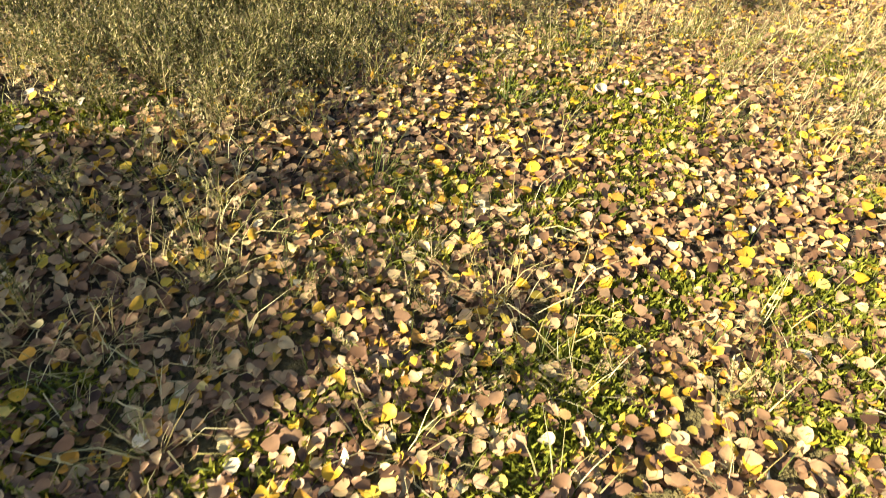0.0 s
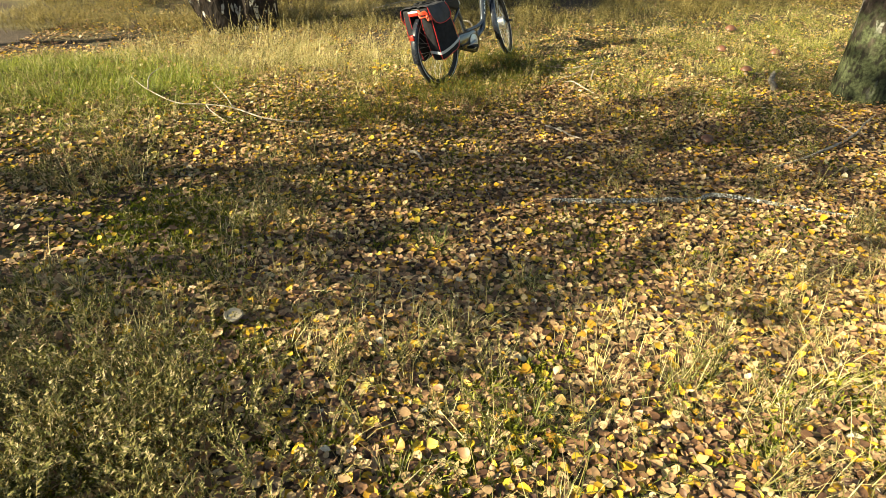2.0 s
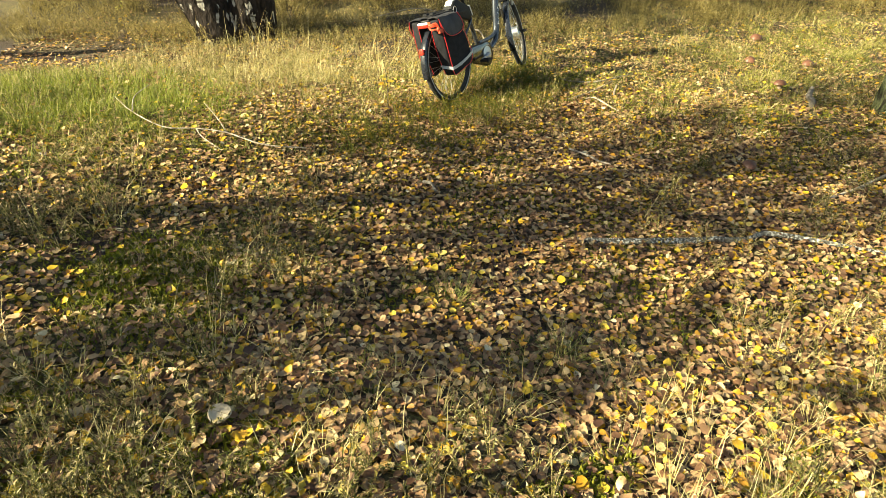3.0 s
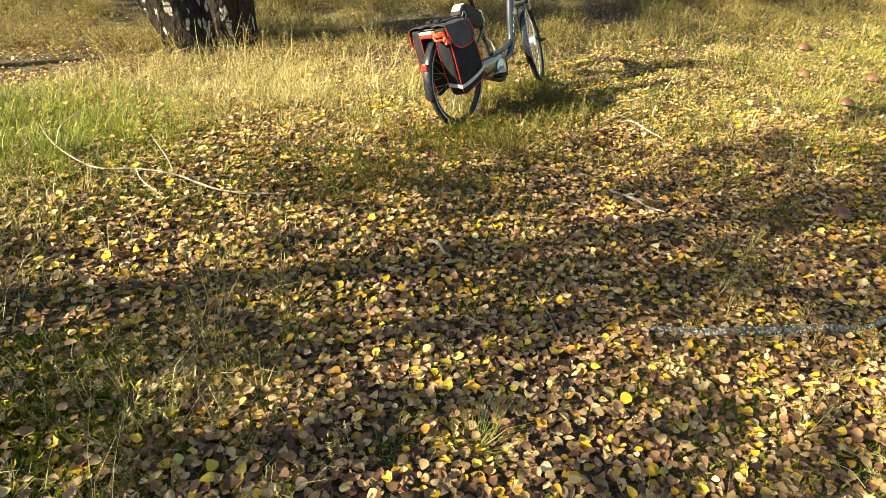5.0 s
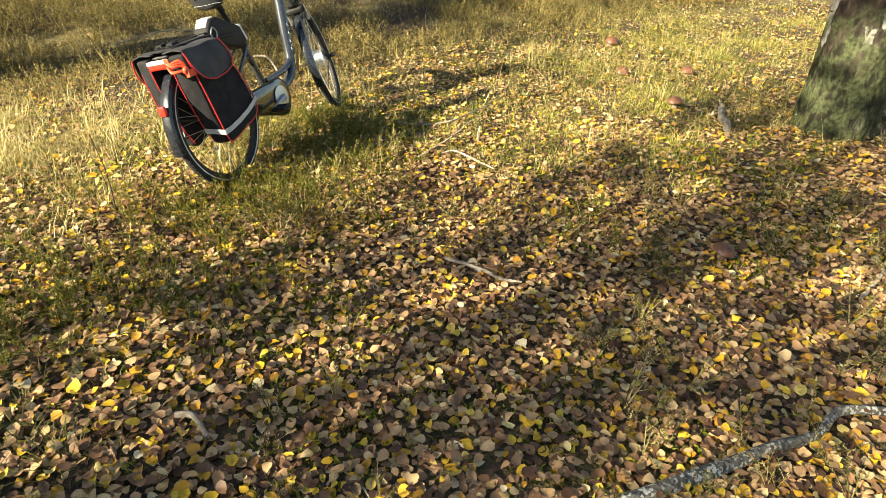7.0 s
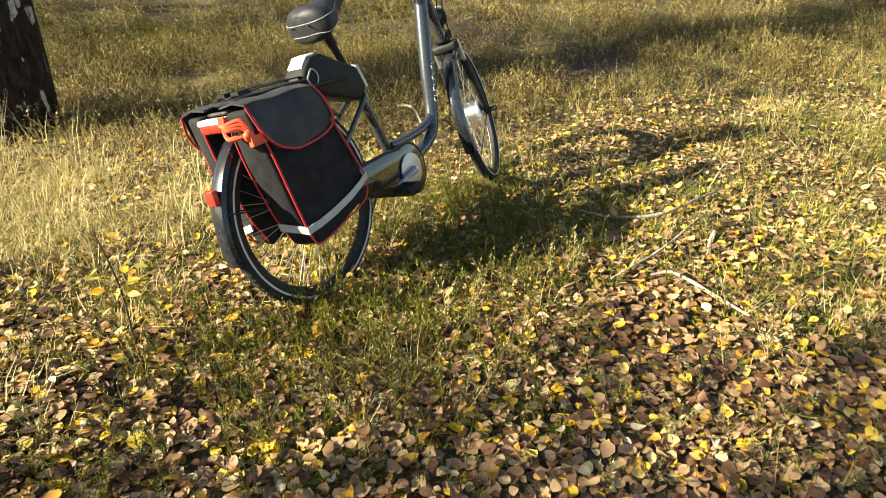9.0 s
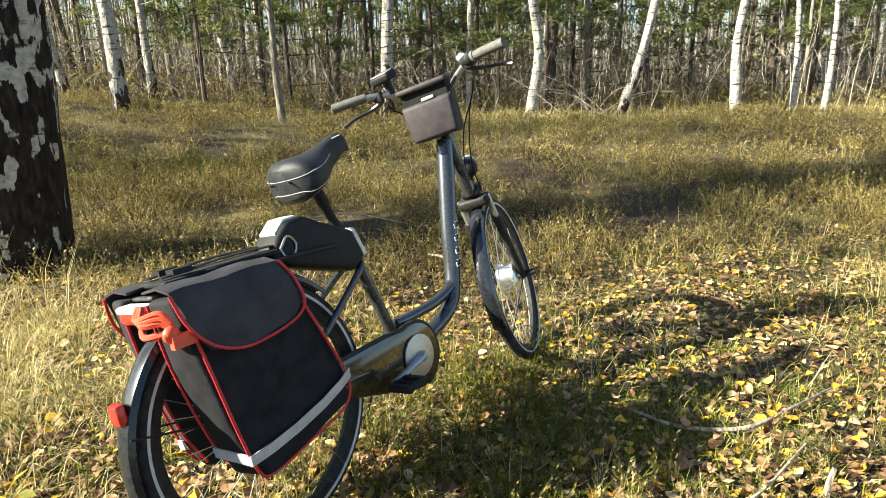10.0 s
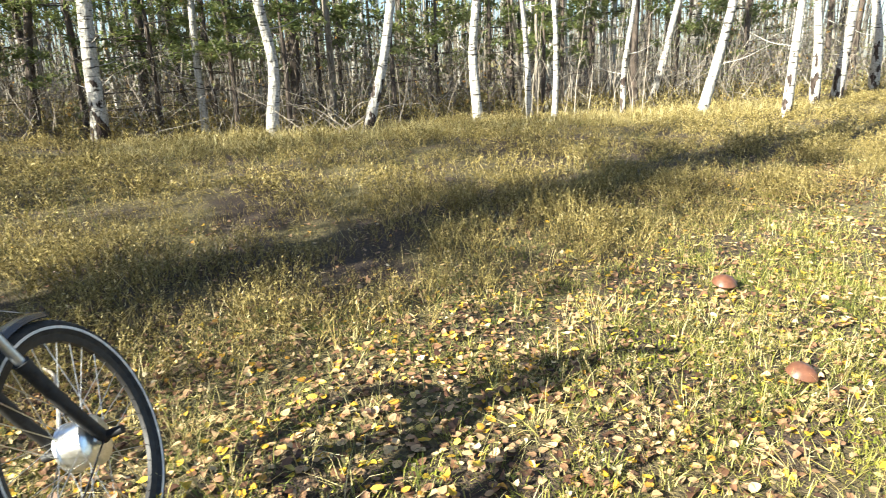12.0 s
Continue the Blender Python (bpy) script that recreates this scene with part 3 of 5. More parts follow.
for k in range(900):
    y = 20 + 26 * woods.random() ** 0.9
    x = woods.uniform(-0.62, 0.95) * (y - 3) + 1
    if min(math.hypot(x - a, y - b) for a, b in taken) < 0.75:
        continue
    if x < 0 and y < 25 and woods.random() < 0.75:
        continue
    taken.append((x, y))
    f = woods.choice(forms)
    ob = copy_thing(f, pose(x, y, float(rise(x, y)) - 0.05, woods.uniform(-3, 3), woods.uniform(-4, 4), woods.uniform(0, 360))) if count >= len(forms) else at(forms[count], x, y)
    tagged(ob, group="birches and pines of the wood")
    count += 1
    if count >= 125:
        break
pines = [young_pine(301, 4.5, 1.4, 900), young_pine(302, 3.2, 1.1, 560), young_pine(303, 6.0, 1.9, 1250)]
PINES = [(-1.9, 21.2, 2), (0.2, 23.0, 0), (0.6, 21.3, 1), (6.0, 23.0, 0), (7.6, 23.5, 2), (8.0, 21.0, 1), (9.6, 26.0, 2), (-4.6, 21.5, 2), (-7.8, 25.0, 0),
         (-10.0, 23.0, 2), (5.0, 27.0, 2), (11.5, 27.0, 0), (1.5, 27.5, 2), (15.5, 25.5, 0), (-5.8, 30.0, 2), (-9.0, 30.0, 2), (18.5, 27.0, 2), (-1.0, 31.0, 2), (-3.7, 20.6, 0), (-5.2, 19.4, 1), (1.0, 20.4, 1), (-0.5, 21.2, 0), (4.4, 21.0, 1), (-7.4, 21.5, 0), (2.9, 22.4, 2), (3.7, 24.6, 0), (9.2, 22.3, 0), (11.0, 24.0, 2), (13.2, 23.0, 0), (16.4, 24.0, 2), (-2.6, 24.5, 2), (-6.2, 26.5, 2), (6.8, 26.5, 2), (0.9, 25.2, 2), (13.9, 29.0, 2), (2.0, 19.9, 1)]
for i, (x, y, k) in enumerate(PINES):
    m = pose(x, y, float(rise(x, y)), 0, 0, 73 * i)
    if i < 3:
        k = (2, 0, 1)[i]
        pines[k].matrix_basis = m
    else:
        copy_thing(pines[k], m)

# far wood, past counting: thin stems and brush to the horizon line
wr = np.random.default_rng(77)
n = 1500
fy = 34 + 60 * wr.random(n)
fx = wr.uniform(-0.75, 1.1, n) * (fy - 3) + 1
ang = np.linspace(0, 2 * np.pi, 6)[:-1]
tv = np.array([(math.cos(a) * w + lx, math.sin(a) * w, h) for w, h, lx in ((1, 0, 0), (0.8, 0.4, 0.15), (0.2, 1, 0.1)) for a in ang])
tf = []
for j in range(2):
    for i in range(5):
        a, b, c, d = 5 * j + i, 5 * j + (i + 1) % 5, 5 * j + 5 + (i + 1) % 5, 5 * j + 5 + i
        tf += [(a, b, c), (a, c, d)]
wid, hei = wr.uniform(0.028, 0.085, n), wr.uniform(8, 14, n)
V, F = scatter([(tv, np.array(tf))], np.stack([fx, fy, rise(fx, fy) - 0.2], 1), np.stack([wid, wid, hei], 1), wr.uniform(0, 6.28, n), wr.normal(0, 0.085, n))
FAR = island("far trunks", [(0, (0.04, 0.035, 0.028)), (0.5, (0.10, 0.088, 0.068)), (0.85, (0.17, 0.15, 0.12)), (1, (0.34, 0.32, 0.28))], 0.85, grain=6, own=False)
stuff("far_woods", V, F, FAR, "far birch wood of thin pale and dark stems", "woods")
n = 56000
fy = 20.6 + 60 * wr.random(n) ** 1.5
fx = wr.uniform(-0.7, 1.1, n) * (fy - 3) + 1
hz = wr.gamma(1.5, 0.45 + 0.09 * (fy - 20), n)
keep = (clumps(2.6, 15)(fx, fy) > 0.36) & (hz < 8)
fx, fy, hz = fx[keep], fy[keep], hz[keep]
tv = np.array([(0, -0.3, 0), (0.5, 0, 0.2), (0, 0.3, 0), (-0.5, 0.1, 0.15), (0.2, 0.1, 0.6), (-0.3, 0.2, 0.5)], float)
tf = np.array([(0, 1, 2), (0, 2, 3), (1, 4, 5), (3, 0, 4)])
V, F = scatter([(tv, tf)], np.stack([fx, fy, rise(fx, fy) + hz], 1), wr.uniform(0.04, 0.11, len(fx)) * (1 + 0.03 * (fy - 20)), wr.uniform(0, 6.28, len(fx)), wr.uniform(0, 1.5, len(fx)))
BRUSH = island("bare brushwood", [(0, (0.07, 0.058, 0.045)), (0.5, (0.20, 0.17, 0.135)), (1, (0.40, 0.36, 0.30))], 0.85)
n = 24000
by = 19.6 + 34 * wr.random(n) ** 1.4
bx = wr.uniform(-0.66, 1.0, n) * (by - 3) + 1
keep = rng.random(n) < 0.25 + 0.9 * clumps(2.2, 21)(bx, by)
bx, by = bx[keep], by[keep]
L = wr.uniform(0.5, 2.2, len(bx))
VB, FB = scatter([blade_template(0.5, 0.012, 4), blade_template(1.1, 0.012, 4), blade_template(0.2, 0.012, 4)], np.stack([bx, by, rise(bx, by) + wr.gamma(1.2, 0.35 + 0.05 * (by - 19.6), len(bx))], 1),
                 np.stack([L, 0.006 * (1 + 0.02 * (by - 19)) / 0.012, L], 1), wr.uniform(0, 6.28, len(bx)), np.abs(wr.normal(0, 0.8, len(bx))))
stuff("brushwood", VB, FB, BRUSH, "bare grey twigs and saplings between the birch stems", "brushwood")
stuff("undergrowth", V, F, SHRUB, "brown and olive autumn leaves of brush among the far stems", "undergrowth")

# ---- bicycle ----
RUBBER = plain("tyre rubber", (0.028, 0.027, 0.026), 0.8, wear=0.4, scale=40, bump=0.5)
TYRE_STRIPE = plain("reflective tyre stripe", (0.62, 0.62, 0.60), 0.4)
BLACK = plain("black plastic", (0.010, 0.010, 0.011), 0.6, wear=0.3)
DULL = plain("matt black metal", (0.022, 0.021, 0.021), 0.55, wear=0.3)
FRAME = plain("anthracite frame paint", (0.060, 0.068, 0.082), 0.27, 0.6, 0.15, 90, 0.05, coat=0.6)
FENDER = plain("dark blue-black mudguard", (0.012, 0.014, 0.020), 0.22, 0.0, 0.2, 70, 0.05, coat=0.7)
ALU = plain("bright aluminium", (0.72, 0.72, 0.72), 0.28, 0.9, 0.12, 120, 0.1)
ALU_SATIN = plain("satin aluminium", (0.50, 0.51, 0.52), 0.38, 0.85, 0.12, 120, 0.1)
STEEL = plain("spoke steel", (0.66, 0.66, 0.65), 0.3, 0.9)
CANVAS = plain("black pannier canvas", (0.011, 0.011, 0.014), 0.85, wear=0.35, scale=25, bump=0.5)
CANVAS_LID = plain("grey-black coated canvas", (0.032, 0.031, 0.037), 0.55, wear=0.3, scale=18, bump=0.4)
PIPING = plain("red piping", (0.52, 0.025, 0.03), 0.5, scale=90)
REFLEX = plain("silver reflective band", (0.46, 0.47, 0.49), 0.45, 0.2, 0.12, 40)
RED = plain("red light plastic", (0.62, 0.030, 0.018), 0.25, scale=80, coat=0.5)
ORANGE = plain("orange-red strap", (0.70, 0.085, 0.035), 0.45, scale=60)
WHITE = plain("white plastic", (0.72, 0.72, 0.70), 0.4, scale=80)
VINYL = plain("black saddle vinyl", (0.020, 0.022, 0.027), 0.40, wear=0.2, scale=140, bump=0.5)
BAGCLOTH = plain("grey-brown nylon", (0.036, 0.029, 0.034), 0.6, wear=0.25, scale=30, bump=0.4)
LEVER = plain("dark grey lever metal", (0.10, 0.10, 0.105), 0.35, 0.7)
GRIP = plain("grey rubber grip", (0.095, 0.092, 0.085), 0.7, wear=0.25, scale=80, bump=0.4)
DARK_IN = plain("dark bag gap", (0.008, 0.008, 0.009), 0.9)
AMBER = plain("smoked chain guard", (0.050, 0.036, 0.016), 0.12, 0.0, 0.3, 30, 0.05, coat=0.8)
LENS = plain("clear lamp glass", (0.55, 0.57, 0.58), 0.08, 0.3, coat=0.8)

WB, R, XR = 1.20, 0.358, -0.13
bike = new("bicycle")
tagged(bike, "dark grey low-step electric bicycle with red-piped black panniers, parked in grass", "bicycle")
bike.matrix_basis = pose(0.186, 7.728, -0.450, 0, 0, 57.5) @ pose(0, 0, 0, -12.5, 0, 0)


def wheel(parent, c, hub_r, hub_w, name):
    w = new(name)
    w.parent = parent
    w.matrix_basis = pose(*c)
    bm = bmesh.new()
    prof = [(R - 0.024 + 0.024 * math.cos(a), 0.0235 * math.sin(a)) for a in np.linspace(0, 6.283, 13)[:-1]]
    revolve(bm, prof, steps=72)
    for i in range(90):
        t = i / 90 * 6.2832
        for sgn in (-1, 1):
            m = pose(0, 0, 0, 0, -math.degrees(t), 0) @ pose(R - 0.0045, sgn * 0.0095, 0, 0, 0, sgn * 28)
            box(bm, (0, 0, 0), (0.006, 0.013, 0.007), m)
    part("tyre", bm, RUBBER, w)
    bm = bmesh.new()
    for y in (0.0237, -0.0237):
        revolve(bm, [(R - 0.031, y), (R - 0.0235, y * 1.03), (R - 0.0235, y * 0.9), (R - 0.031, y * 0.9)], steps=72)
    part("reflective_stripe", bm, TYRE_STRIPE, w)
    bm = bmesh.new()
    revolve(bm, [(R - 0.046, -0.013), (R - 0.040, -0.0135), (R - 0.040, 0.0135), (R - 0.046, 0.013), (R - 0.064, 0.007), (R - 0.064, -0.007)], steps=72)
    part("rim", bm, DULL, w)
    bm = bmesh.new()
    h = hub_w / 2
    revolve(bm, [(0.0, -h - 0.012), (0.018, -h - 0.012), (0.02, -h), (hub_r * 0.8, -h), (hub_r, -h + 0.008), (hub_r, -h + 0.016), (hub_r * 0.93, -h + 0.02),
                 (hub_r * 0.93, h - 0.02), (hub_r, h - 0.016), (hub_r, h - 0.008), (hub_r * 0.8, h), (0.02, h), (0.018, h + 0.012), (0.0, h + 0.012)], steps=32, closed=False)
    part("hub", bm, ALU, w, "bright aluminium hub")
    bm = bmesh.new()
    tube(bm, [(0, -h - 0.05, 0), (0, h + 0.05, 0)], 0.007, 8, 1)
    for s in (-1, 1):
        tube(bm, [(0, s * (h + 0.022), 0), (0, s * (h + 0.034), 0)], 0.013, 6, 1)
    part("axle", bm, DULL, w)
    b = bmesh.new()
    tube(b, [(0, 0, 0), (0, 0, 1)], 1.0, 5, 1)
    sp = None
    for i in range(36):
        t = i / 36 * 6.2832
        side = 1 if i % 2 else -1
        off = (0.45 if (i // 2) % 2 else -0.45)
        p0 = Vector((hub_r * 0.95 * math.cos(t + off), side * (h - 0.012), hub_r * 0.95 * math.sin(t + off)))
        p1 = Vector(((R - 0.060) * math.cos(t), 0, (R - 0.060) * math.sin(t)))
        d = p1 - p0
        mm = Matrix.Translation(p0) @ d.to_track_quat("Z", "Y").to_matrix().to_4x4() @ Matrix.Diagonal((0.0013, 0.0013, d.length, 1))
        if sp is None:
            sp = part("spoke", b, STEEL, w, m=mm)
        else:
            o = new("spoke", sp.data)
            o.parent, o.matrix_basis = w, mm
    return w


def fender(parent, c, a0, a1, name):
    """A mudguard: an arched band round the wheel, angles in degrees from the front."""
    bm = bmesh.new()
    rr = R + 0.022
    prof = [(rr - 0.018, -0.030), (rr - 0.003, -0.024), (rr + 0.004, 0), (rr - 0.003, 0.024), (rr - 0.018, 0.030), (rr - 0.020, 0.027), (rr - 0.006, 0.021), (rr + 0.001, 0), (rr - 0.006, -0.021), (rr - 0.020, -0.027)]
    revolve(bm, prof, center=c, steps=44, arc=(radians(a0), radians(a1)))
    return part(name, bm, FENDER, parent)


rear = wheel(bike, (XR, 0, R), 0.045, 0.10, "rear_wheel")
rf = fender(bike, (XR, 0, R), 42, 191, "rear_mudguard")
part("wheel_axle_stay", tube(tube(bmesh.new(), [(XR, -0.075, R), (XR - 0.20, -0.055, R + 0.06), (XR - 0.36, -0.030, R + 0.10)], 0.0028, 6, 3), [(XR, 0.075, R), (XR - 0.20, 0.055, R + 0.06), (XR - 0.36, 0.030, R + 0.10)], 0.0028, 6, 3), DULL, bike)
bm = bmesh.new()
box(bm, (XR - 0.358, 0, 0.515), (0.024, 0.042, 0.050), pose(0, 0, 0))
rounded(bm, 0.008)
part("rear_reflector", bm, RED, bike, "red reflector on the mudguard")

# frame
bm = bmesh.new()
tube(bm, [(0.905, 0, 0.985), (0.868, 0, 0.83), (0.822, 0, 0.64), (0.790, 0, 0.48), (0.735, 0, 0.375), (0.58, 0, 0.318), (0.430, 0, 0.300)], [0.030, 0.034, 0.033, 0.031, 0.030, 0.028, 0.026], 18, 8)
down = part("main_tube", bm, FRAME, bike, "anthracite main tube with pale lettering bars")
bm = bmesh.new()
tube(bm, [(0.790, 0, 0.47), (0.735, 0, 0.435), (0.64, 0, 0.415), (0.53, 0, 0.41), (0.425, 0, 0.41)], [0.022, 0.021, 0.020, 0.019, 0.019], 14, 7)
part("lower_tube", bm, FRAME, bike)
bm = bmesh.new()
tube(bm, [(0.430, 0, 0.295), (0.365, 0, 0.51), (0.300, 0, 0.70)], 0.0195, 14, 2)
part("seat_tube", bm, FRAME, bike)
bm = bmesh.new()
tube(bm, [(0.318, 0, 0.655), (0.285, 0, 0.735)], 0.0235, 14, 1)
tube(bm, [(0.285, -0.02, 0.715), (0.285, -0.045, 0.72)], 0.007, 8, 1)
part("seat_clamp", bm, BLACK, bike)
bm = bmesh.new()
tube(bm, [(0.30, 0, 0.70), (0.190, 0, 0.975)], 0.0145, 12, 1)
tube(bm, [(0.238, 0, 0.855), (0.222, 0, 0.895)], 0.0185, 12, 1)
part("seat_post", bm, BLACK, bike)
for s in (-1, 1):
    bm = bmesh.new()
    tube(bm, [(0.44, s * 0.035, 0.30), (0.30, s * 0.055, 0.325), (XR, s * 0.068, R)], [0.014, 0.012, 0.010], 10, 5)
    part("chain_stay", bm, FRAME, bike)
    bm = bmesh.new()
    tube(bm, [(0.315, s * 0.02, 0.66), (0.27, s * 0.045, 0.63), (0.06, s * 0.062, 0.49), (XR, s * 0.068, R)], [0.012, 0.011, 0.010, 0.010], 10, 5)
    part("seat_stay", bm, FRAME, bike)
bm = bmesh.new()
tube(bm, [(0.430, -0.038, 0.300), (0.430, 0.038, 0.300)], 0.026, 16, 1)
part("bottom_bracket", bm, FRAME, bike)
# pale lettering bars along the main tube: a brand name, not spelled
bm = bmesh.new()
for i in range(8):
    z = 0.515 + i * 0.0235
    x = float(np.interp(z, [0.48, 0.64, 0.83], [0.790, 0.822, 0.868]))
    box(bm, (x + 0.002, -0.0322, z), (0.021, 0.003, 0.0035), pose(0, 0, 0))
    box(bm, (x + (0.010 if i % 2 else -0.008), -0.0318, z + 0.008), (0.0035, 0.003, 0.015), pose(0, 0, 0))
part("lettering_bar", bm, REFLEX, down, "pale lettering drawn as bars")

CX, CZ = 0.430, 0.300
# chain guard, chainring and cranks
bm = bmesh.new()
out = []
for a in np.linspace(-110, 112, 26):
    out.append((CX + 0.112 * math.cos(radians(a)), CZ + 0.112 * math.sin(radians(a))))
out += [(0.30, 0.410), (0.12, 0.408), (-0.11, 0.412), (-0.165, 0.375), (-0.15, 0.325), (0.10, 0.29), (0.30, 0.225)]
solid(bm, out, -0.052, -0.070)
rounded(bm, 0.006, 2)
guard = part("chain_guard", bm, AMBER, bike, "smoked amber chain guard")
bm = bmesh.new()
tube(bm, [(x, -0.062, z) for x, z in out[4:28]] + [(-0.11, -0.062, 0.414)], 0.0085, 8, 1)
part("guard_rim", bm, DULL, guard)
bm = bmesh.new()
revolve(bm, [(0.0, -0.071), (0.060, -0.071), (0.072, -0.0735), (0.072, -0.0785), (0.060, -0.080), (0.022, -0.0835), (0.0, -0.0835)], center=(CX, 0, CZ), steps=40, closed=False)
part("chainring_disc", bm, ALU_SATIN, bike, "silver chainring disc")
for s, a in ((-1, 188), (1, 8)):
    bm = bmesh.new()
    c, q = math.cos(radians(a)), math.sin(radians(a))
    y = s * 0.093
    tube(bm, [(CX, y, CZ), (CX + 0.08 * c, y + s * 0.006, CZ + 0.08 * q), (CX + 0.170 * c, y + s * 0.012, CZ + 0.170 * q)], [0.019, 0.013, 0.013], 10, 4, flat=0.75)
    tube(bm, [(CX, s * 0.08, CZ), (CX, s * 0.108, CZ)], 0.017, 12, 1)
    crank = part("crank_arm", bm, ALU_SATIN, bike, "silver crank arm")
    bm = bmesh.new()
    px, pz = CX + 0.170 * c, CZ + 0.170 * q
    for dx in (-0.034, 0.034):
        box(bm, (px + dx, s * 0.158, pz), (0.020, 0.088, 0.024))
    for dy in (0.118, 0.196):
        box(bm, (px, s * dy, pz), (0.070, 0.014, 0.020))
    tube(bm, [(px, s * 0.100, pz), (px, s * 0.195, pz)], 0.010, 8, 1)
    rounded(bm, 0.003, 1)
    part("pedal", bm, BLACK, bike, "black block pedal")

# kickstand
bm = bmesh.new()
tube(bm, [(0.36, 0.05, 0.29), (0.35, 0.16, 0.10), (0.345, 0.212, -0.045)], [0.011, 0.009, 0.009], 8, 4)
part("kickstand", bm, DULL, bike)

# saddle


def saddle_half(t):
    """Half width, top and underside of the saddle at t, from its back to its nose."""
    w = 0.075 * (1 - s01((t - 0.15) / 0.62)) + 0.027
    w *= math.sqrt(max(0.03, 1 - max(0, (0.16 - t) / 0.165) ** 2)) * math.sqrt(max(0.04, 1 - max(0, (t - 0.88) / 0.122) ** 2))
    top = 1.012 - 0.016 * math.sin(math.pi * min(1, t * 1.15)) - 0.030 * max(0, (0.16 - t) / 0.16) ** 2 - 0.016 * max(0, (t - 0.86) / 0.14) ** 2
    return w, top, top - (0.142 - 0.086 * t) * (1 - 0.35 * max(0, (0.10 - t) / 0.10))


bm = bmesh.new()
rings = []
for t in np.linspace(0, 1, 25):
    w, top, low = saddle_half(t)
    ring = []
    for a in np.linspace(0, 6.2832, 25)[:-1]:
        ca, sa = math.cos(a), math.sin(a)
        yy = w * math.copysign(abs(ca) ** 0.8, ca)
        mid = low + (top - low) * 0.42
        zz = mid + (top - mid if sa > 0 else mid - low) * math.copysign(abs(sa) ** 0.85, sa)
        ring.append(bm.verts.new((0.095 + 0.295 * t, yy, zz)))
    rings.append(ring)
for a, b in zip(rings, rings[1:]):
    for k in range(24):
        bm.faces.new((a[k], a[(k + 1) % 24], b[(k + 1) % 24], b[k]))
bm.faces.new(rings[0][::-1]), bm.faces.new(rings[-1])
saddle = part("saddle", bm, VINYL, bike, "wide padded black vinyl saddle", m=pose(0.196, 0, 0.985, 0, -13, 0) @ pose(-0.2, 0, -0.965, 0, 0, 0))
bm = bmesh.new()
for lvl, rr in ((0.62, 0.965), (0.22, 0.93)):
    pts = []
    for t in np.linspace(0.62, 0.03, 12):
        w, top, low = saddle_half(t)
        pts.append((0.095 + 0.295 * t, -w * rr - 0.0015, low + (top - low) * lvl))
    tube(bm, pts + [(0.0935, 0, pts[-1][2])] + [(p[0], -p[1], p[2]) for p in pts[::-1]], 0.0011, 5, 2)
part("seam", bm, REFLEX, saddle, "pale saddle seam")
bm = bmesh.new()
for s in (-1, 1):
    tube(bm, [(0.085, s * 0.04, 0.945), (0.15, s * 0.025, 0.930), (0.26, s * 0.022, 0.930), (0.34, s * 0.01, 0.965)], 0.0035, 6, 4)
box(bm, (0.205, 0, 0.932), (0.045, 0.06, 0.026))
part("saddle_rails", bm, DULL, saddle)
bm = bmesh.new()
for i in range(4):
    box(bm, (0.315 + i * 0.009, -0.035, 1.003), (0.005, 0.006, 0.002), pose(0, 0, 0))
part("saddle_mark", bm, REFLEX, saddle, "small pale mark drawn as bars")

# carrier and battery
bm = bmesh.new()
for s in (-1, 1):
    tube(bm, [(0.20, s * 0.06, 0.735), (0.0, s * 0.065, 0.745), (-0.22, s * 0.065, 0.745), (-0.355, s * 0.05, 0.745), (-0.365, 0, 0.745)], 0.006, 8, 4)
    tube(bm, [(XR, s * 0.072, R + 0.02), (-0.15, s * 0.070, 0.60), (-0.17, s * 0.066, 0.742)], 0.006, 8, 3)
for x in (-0.25, -0.12, 0.02):
    tube(bm, [(x, -0.065, 0.745), (x, 0.065, 0.745)], 0.004, 6, 1)
part("luggage_carrier", bm, DULL, bike)
bm = bmesh.new()
solid(bm, [(-0.04, 0.745), (0.005, 0.805), (0.045, 0.840), (0.105, 0.846), (0.165, 0.815), (0.285, 0.765), (0.318, 0.680), (0.26, 0.640), (0.10, 0.690)], -0.052, 0.052)
rounded(bm, 0.016, 3)
batt = part("battery_case", bm, BLACK, bike, "humped black battery case behind the saddle post")
bm = bmesh.new()
solid(bm, [(0.2735, 0.774), (0.289, 0.769), (0.322, 0.682), (0.305, 0.676)], -0.053, 0.053)
rounded(bm, 0.003, 1)
part("battery_end_cap", bm, WHITE, batt, "white end cap")
bm = bmesh.new()
solid(bm, [(0.008, 0.814), (0.046, 0.847), (0.090, 0.850), (0.090, 0.844), (0.048, 0.840), (0.010, 0.806)], -0.034, 0.034)
part("battery_label", bm, WHITE, batt, "white sticker")
bm = bmesh.new()
tube(bm, [(0.0, -0.054, 0.77), (0.03, -0.056, 0.80), (0.055, -0.055, 0.775), (0.04, -0.055, 0.745), (0.01, -0.056, 0.747), (0.0, -0.054, 0.77)], 0.0035, 6, 4)
part("battery_lock_wire", bm, ALU_SATIN, batt)


